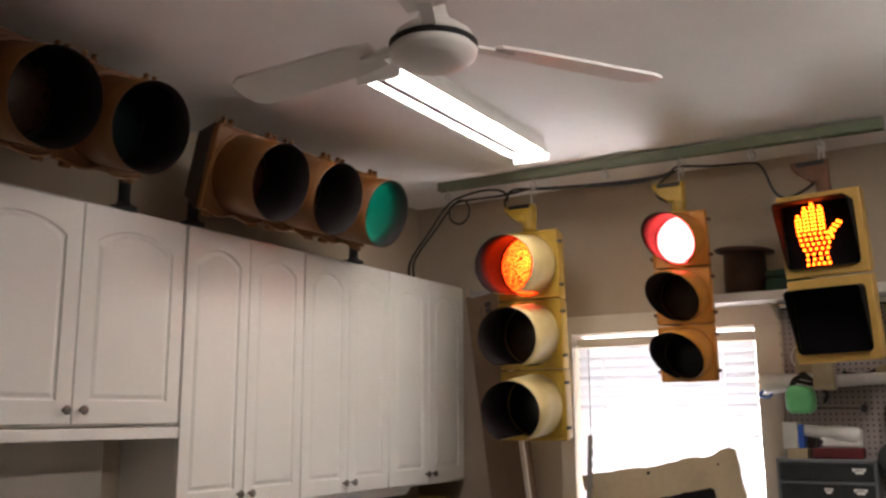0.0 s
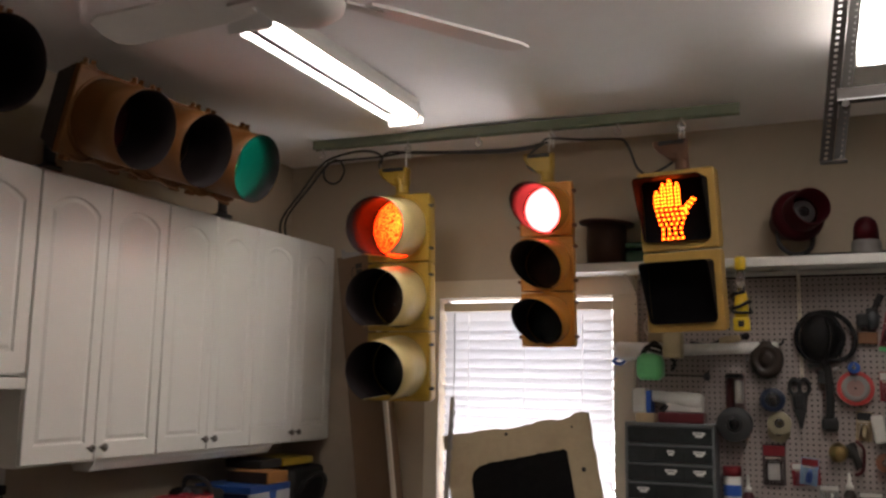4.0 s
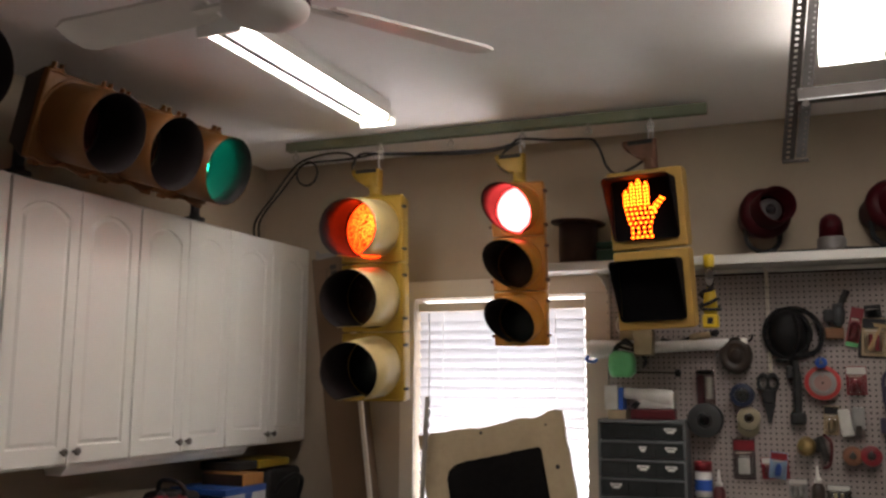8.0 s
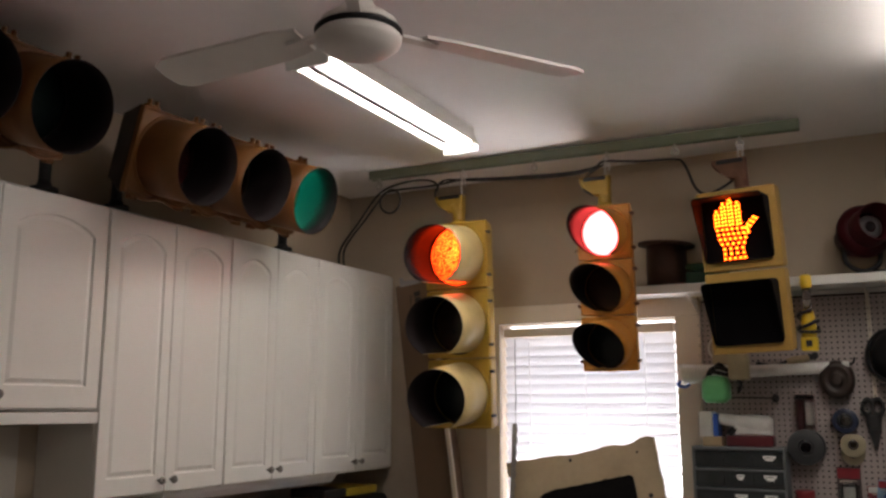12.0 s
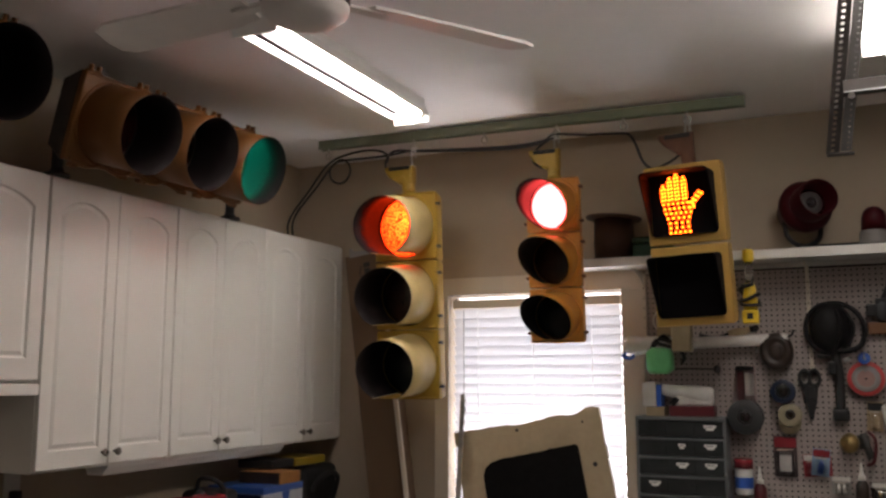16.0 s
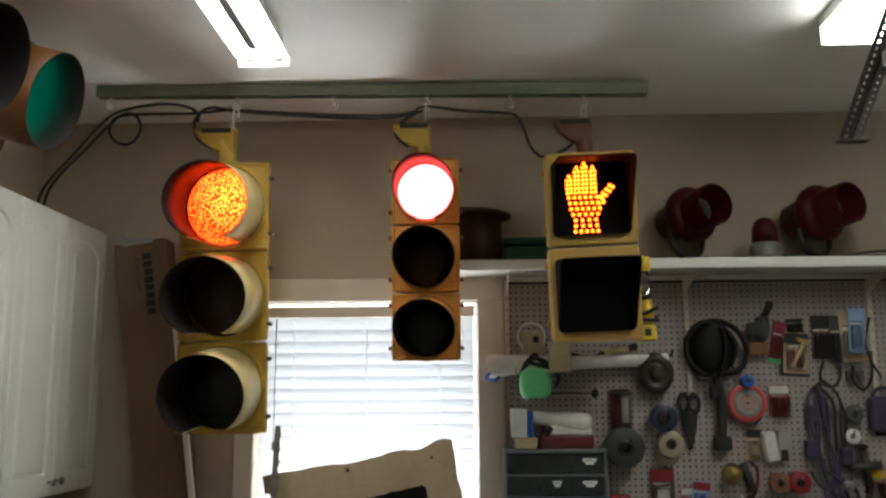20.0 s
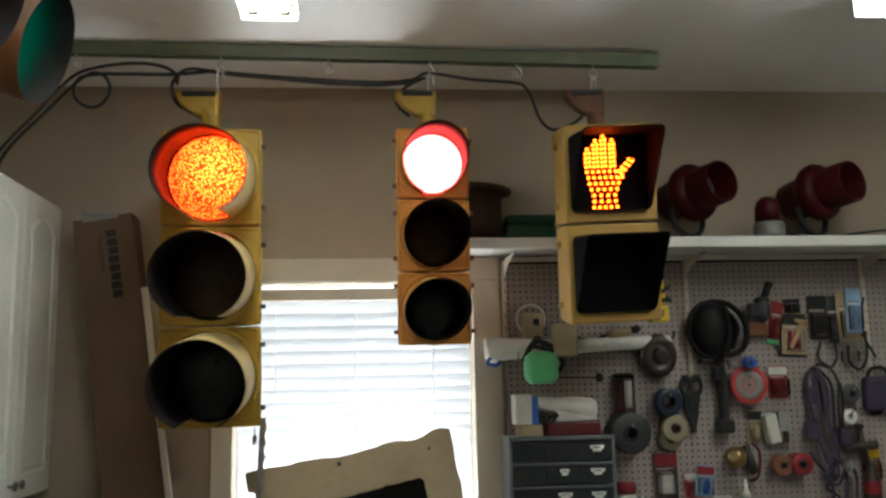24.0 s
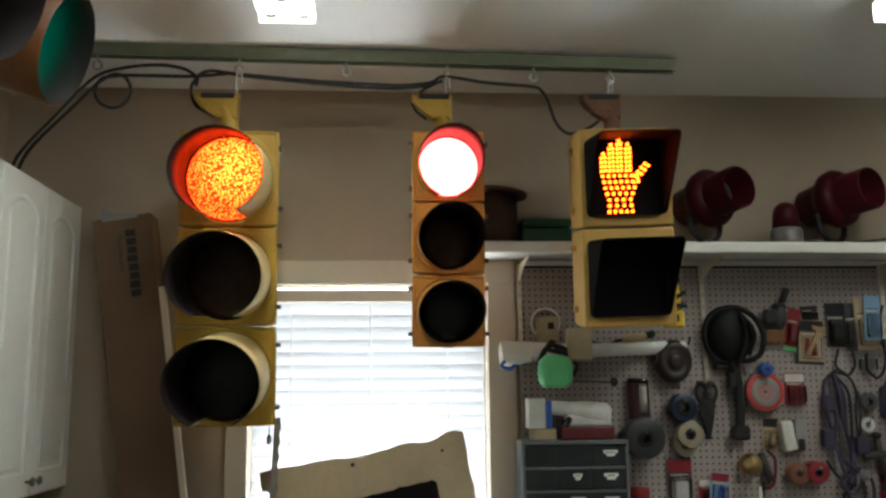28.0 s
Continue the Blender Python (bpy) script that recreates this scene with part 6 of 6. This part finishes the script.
prism(b, round_rect(0.05, 0.04, 0.006), (0.002, 0, 0), (0.0735, 0, 0.108), (0, 1, 0), (0, 0, 1))
part("label_patch", b, P_MAROON, can)
for w_ in (0.046, 0.03):
    b = fresh()
    box(b, 0.0745, 0.0768, -w_ / 2, w_ / 2, 0.19 + w_ * 0.2, 0.195 + w_ * 0.2)
    part("print_bar", b, P_MAROON, can)
for x, y, turn_ in ((0.315, -1.355, -14), (0.30, -1.222, 9), (0.325, -1.088, -5)):
    copy_thing(can, pose(x, y, BENCH, 0, 0, turn_))
bx = thing("blue_white_box", (0.285, -0.67, BENCH), "blue and white cardboard box with a round black emblem", "box")
b = fresh()
box(b, -0.165, 0.165, -0.17, 0.17, 0, 0.252, 0.002, 1)
part("carton", b, plain("dull white card", (0.42, 0.42, 0.43), 0.55), bx)
b = fresh()
box(b, -0.166, 0.166, -0.171, 0.171, 0.253, 0.285, 0.002, 1)
lid_ = part("blue_lid", b, plain("blue card", (0.02, 0.07, 0.26), 0.45), bx)
b = fresh()
prism(b, [(-0.035, 0.253), (0.03, 0.253), (0.02, 0.215), (-0.01, 0.205), (-0.028, 0.222)], (0.0015, 0, 0), (0.1655, 0.02, 0), (0, 1, 0), (0, 0, 1))
part("printed_tab", b, plain("blue card", (0.02, 0.07, 0.26), 0.45), lid_)
b = fresh()
box(b, -0.165, 0.15, -0.1735, -0.1705, 0.002, 0.252)
dark_ = part("dark_side", b, plain("glossy dark blue card", (0.01, 0.013, 0.035), 0.25), bx)
for z, w_ in ((0.19, 0.16), (0.12, 0.1)):
    b = fresh()
    box(b, -0.06, -0.06 + w_, -0.1745, -0.1734, z, z + 0.02)
    part("print_bar", b, P_GREY, dark_)
b = fresh()
lathe(b, [(0, 0.052), (0.002, 0.052)], (0.1652, 0.0, 0.13), (1, 0, 0), 28)
bmesh.ops.scale(b, vec=(1, 0.72, 1), verts=b.verts)
part("emblem", b, M_BLACK, bx)
ob_ = thing("orange_box", (0.335, -0.60, BENCH + 0.2865), "small orange-brown carton on the blue box", "box")
b = fresh()
box(b, -0.14, 0.11, -0.09, 0.085, 0, 0.056, 0.002, 1)
part("carton", b, plain("orange card", (0.3, 0.13, 0.035), 0.7), ob_)
b = fresh()
box(b, -0.14, 0.10, -0.0925, -0.0905, 0.0, 0.055)
part("dark_side", b, P_BROWN, ob_)
yb = thing("tool_case", (0.22, -0.14, BENCH), "black tool case with rounded corners and a looped grip", "tool case")
b = fresh()
box(b, -0.17, 0.12, -0.17, 0.17, 0, 0.33, 0.035, 4)
part("case", b, M_BLACK, yb)
b = fresh()
tube(b, [(0.12, -0.1, 0.2), (0.155, -0.09, 0.26), (0.16, 0.03, 0.29), (0.15, 0.12, 0.25), (0.12, 0.13, 0.15)], 0.013)
part("grip", b, M_BLACK, yb)
for y in (-0.08, 0.07):
    b = fresh()
    box(b, 0.119, 0.128, y - 0.018, y + 0.018, 0.1, 0.14, 0.003)
    part("latch", b, P_GREY, yb)
fc = thing("flat_case", (0.21, -0.33, BENCH + 0.343), "flat black case with a yellow end lying across the boxes", "tool case")
b = fresh()
box(b, -0.1, 0.12, -0.27, -0.07, 0.002, 0.045, 0.008, 3)
part("case", b, M_BLACK, fc)
b = fresh()
box(b, -0.1, 0.125, -0.069, 0.23, 0.0, 0.042, 0.008, 3)
part("yellow_end", b, plain("dull yellow plastic", (0.32, 0.22, 0.02), 0.5), fc, "dull yellow plastic end")
tk = thing("tool_bag", (0.225, -0.955, BENCH), "black fabric tool bag with a looped handle", "bag")
b = fresh()
box(b, -0.12, 0.11, -0.09, 0.09, 0, 0.29, 0.045, 4)
for v in b.verts:
    v.co += noise.noise_vector(v.co * 9) * 0.016
for v in b.verts:
    v.co.z = max(v.co.z, 0.0)
for f_ in b.faces:
    f_.smooth = True
part("bag", b, mat("black canvas", (0.018, 0.017, 0.017), 0.8, vary=0.3, scale=20, bump=0.3), tk)
b = fresh()
tube(b, [(-0.03, -0.06, 0.27), (-0.01, -0.07, 0.335), (0.07, -0.06, 0.335), (0.11, -0.04, 0.29), (0.1, -0.05, 0.22)], 0.012)
part("handle", b, M_BLACK, tk)
b = fresh()
lathe(b, [(0, 0.02), (0.012, 0.024), (0.02, 0.015)], (0.02, -0.09, 0.27), (0, -1, 0.3), 14)
part("buckle", b, P_GREY, tk)
rs = thing("round_sign", (0.29, -2.047, BENCH), "round black and white metal sign propped on the bench", "sign", turn=(0, -8, 0))
b = fresh()
lathe(b, [(0, 0.17), (0.004, 0.17)], (0.06, 0, 0.172), (1, 0, 0), 56)
part("disc", b, P_LGREY, rs)
b = fresh()
torus(b, 0.168, 0.004, (0.063, 0, 0.172), (1, 0, 0), 56, 6)
part("rim", b, M_BLACK, rs)
b = fresh()
lathe(b, [(0.0041, 0.118), (0.006, 0.118)], (0.06, 0, 0.172), (1, 0, 0), 48)
part("centre", b, plain("deep blue enamel", (0.01, 0.012, 0.03), 0.3), rs)
for k, ch in enumerate("GENUINE"):
    cu = bpy.data.curves.new("letter", "FONT")
    cu.body, cu.size, cu.extrude, cu.align_x = ch, 0.046, 0.0004, "CENTER"
    cu.materials.append(M_INK)
    o = new("letter", cu)
    o.parent = rs
    a = radians(54 - 18 * k)
    o.matrix_local = Matrix.Translation((0.0655, -math.sin(a) * 0.126, 0.172 + math.cos(a) * 0.126)) @ Matrix.Rotation(a, 4, "X") @ Matrix.Rotation(radians(90), 4, "Z") @ Matrix.Rotation(radians(90), 4, "X")
pc = thing("black_pouch", (0.36, -1.78, BENCH), "black padded equipment pouch on the bench", "pouch")
b = fresh()
box(b, -0.11, 0.09, -0.15, 0.13, 0, 0.2, 0.035, 4)
for v in b.verts:
    v.co += noise.noise_vector(v.co * 8) * 0.01
    v.co.z = max(v.co.z, 0.0)
part("pouch", b, M_BLACK, pc)
b = fresh()
tube(b, [(0.085, -0.1, 0.14), (0.12, -0.09, 0.17), (0.125, 0.0, 0.18), (0.11, 0.07, 0.15), (0.085, 0.08, 0.11)], 0.01)
part("strap", b, M_BLACK, pc)
b = fresh()
lathe(b, [(0, 0.034), (0.012, 0.04), (0.12, 0.046), (0.124, 0.044), (0.116, 0.04), (0.02, 0.034)], (0, 0, 0), (1, 0, 0), 24, cap=False)
lathe(b, [(0.012, 0.001), (0.014, 0.036)], (0, 0, 0), (1, 0, 0), 24, cap=False)
single("paper_cup", b, P_CREAM, "cream paper cup lying on its side on a black pouch", "cup", at=(0.315, -1.73, BENCH + 0.252), turn=(0, 3, 25))
rc = thing("red_case", (0.39, -0.25, BENCH), "dark red plastic case with a pale label on the bench", "case")
b = fresh()
box(b, -0.04, 0.16, -0.2, 0.2, 0, 0.135, 0.012, 3)
part("case", b, P_MAROON, rc)
b = fresh()
box(b, 0.16, 0.163, 0.06, 0.18, 0.01, 0.09, 0.001, 1)
part("label", b, P_LGREY, rc, "pale grey label")
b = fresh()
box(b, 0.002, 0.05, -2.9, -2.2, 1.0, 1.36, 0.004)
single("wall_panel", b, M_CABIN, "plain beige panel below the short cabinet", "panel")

wo = thing("wall_outlet", (0.002, -1.90, 1.0), "white wall outlet with a black plug pushed in", "outlet")
b = fresh()
box(b, 0, 0.006, -0.038, 0.038, -0.06, 0.06, 0.002)
part("cover_plate", b, P_WHITE, wo)
b = fresh()
box(b, 0.006, 0.045, -0.018, 0.018, -0.045, -0.008, 0.006)
part("plug", b, M_BLACK, wo, "black plug")
b = fresh()
tube(b, [(0.035, 0, -0.04), (0.045, 0.005, -0.09), (0.03, 0.01, -0.16), (0.02, 0.02, -0.255)], 0.004)
part("cord", b, M_BLACK, wo)
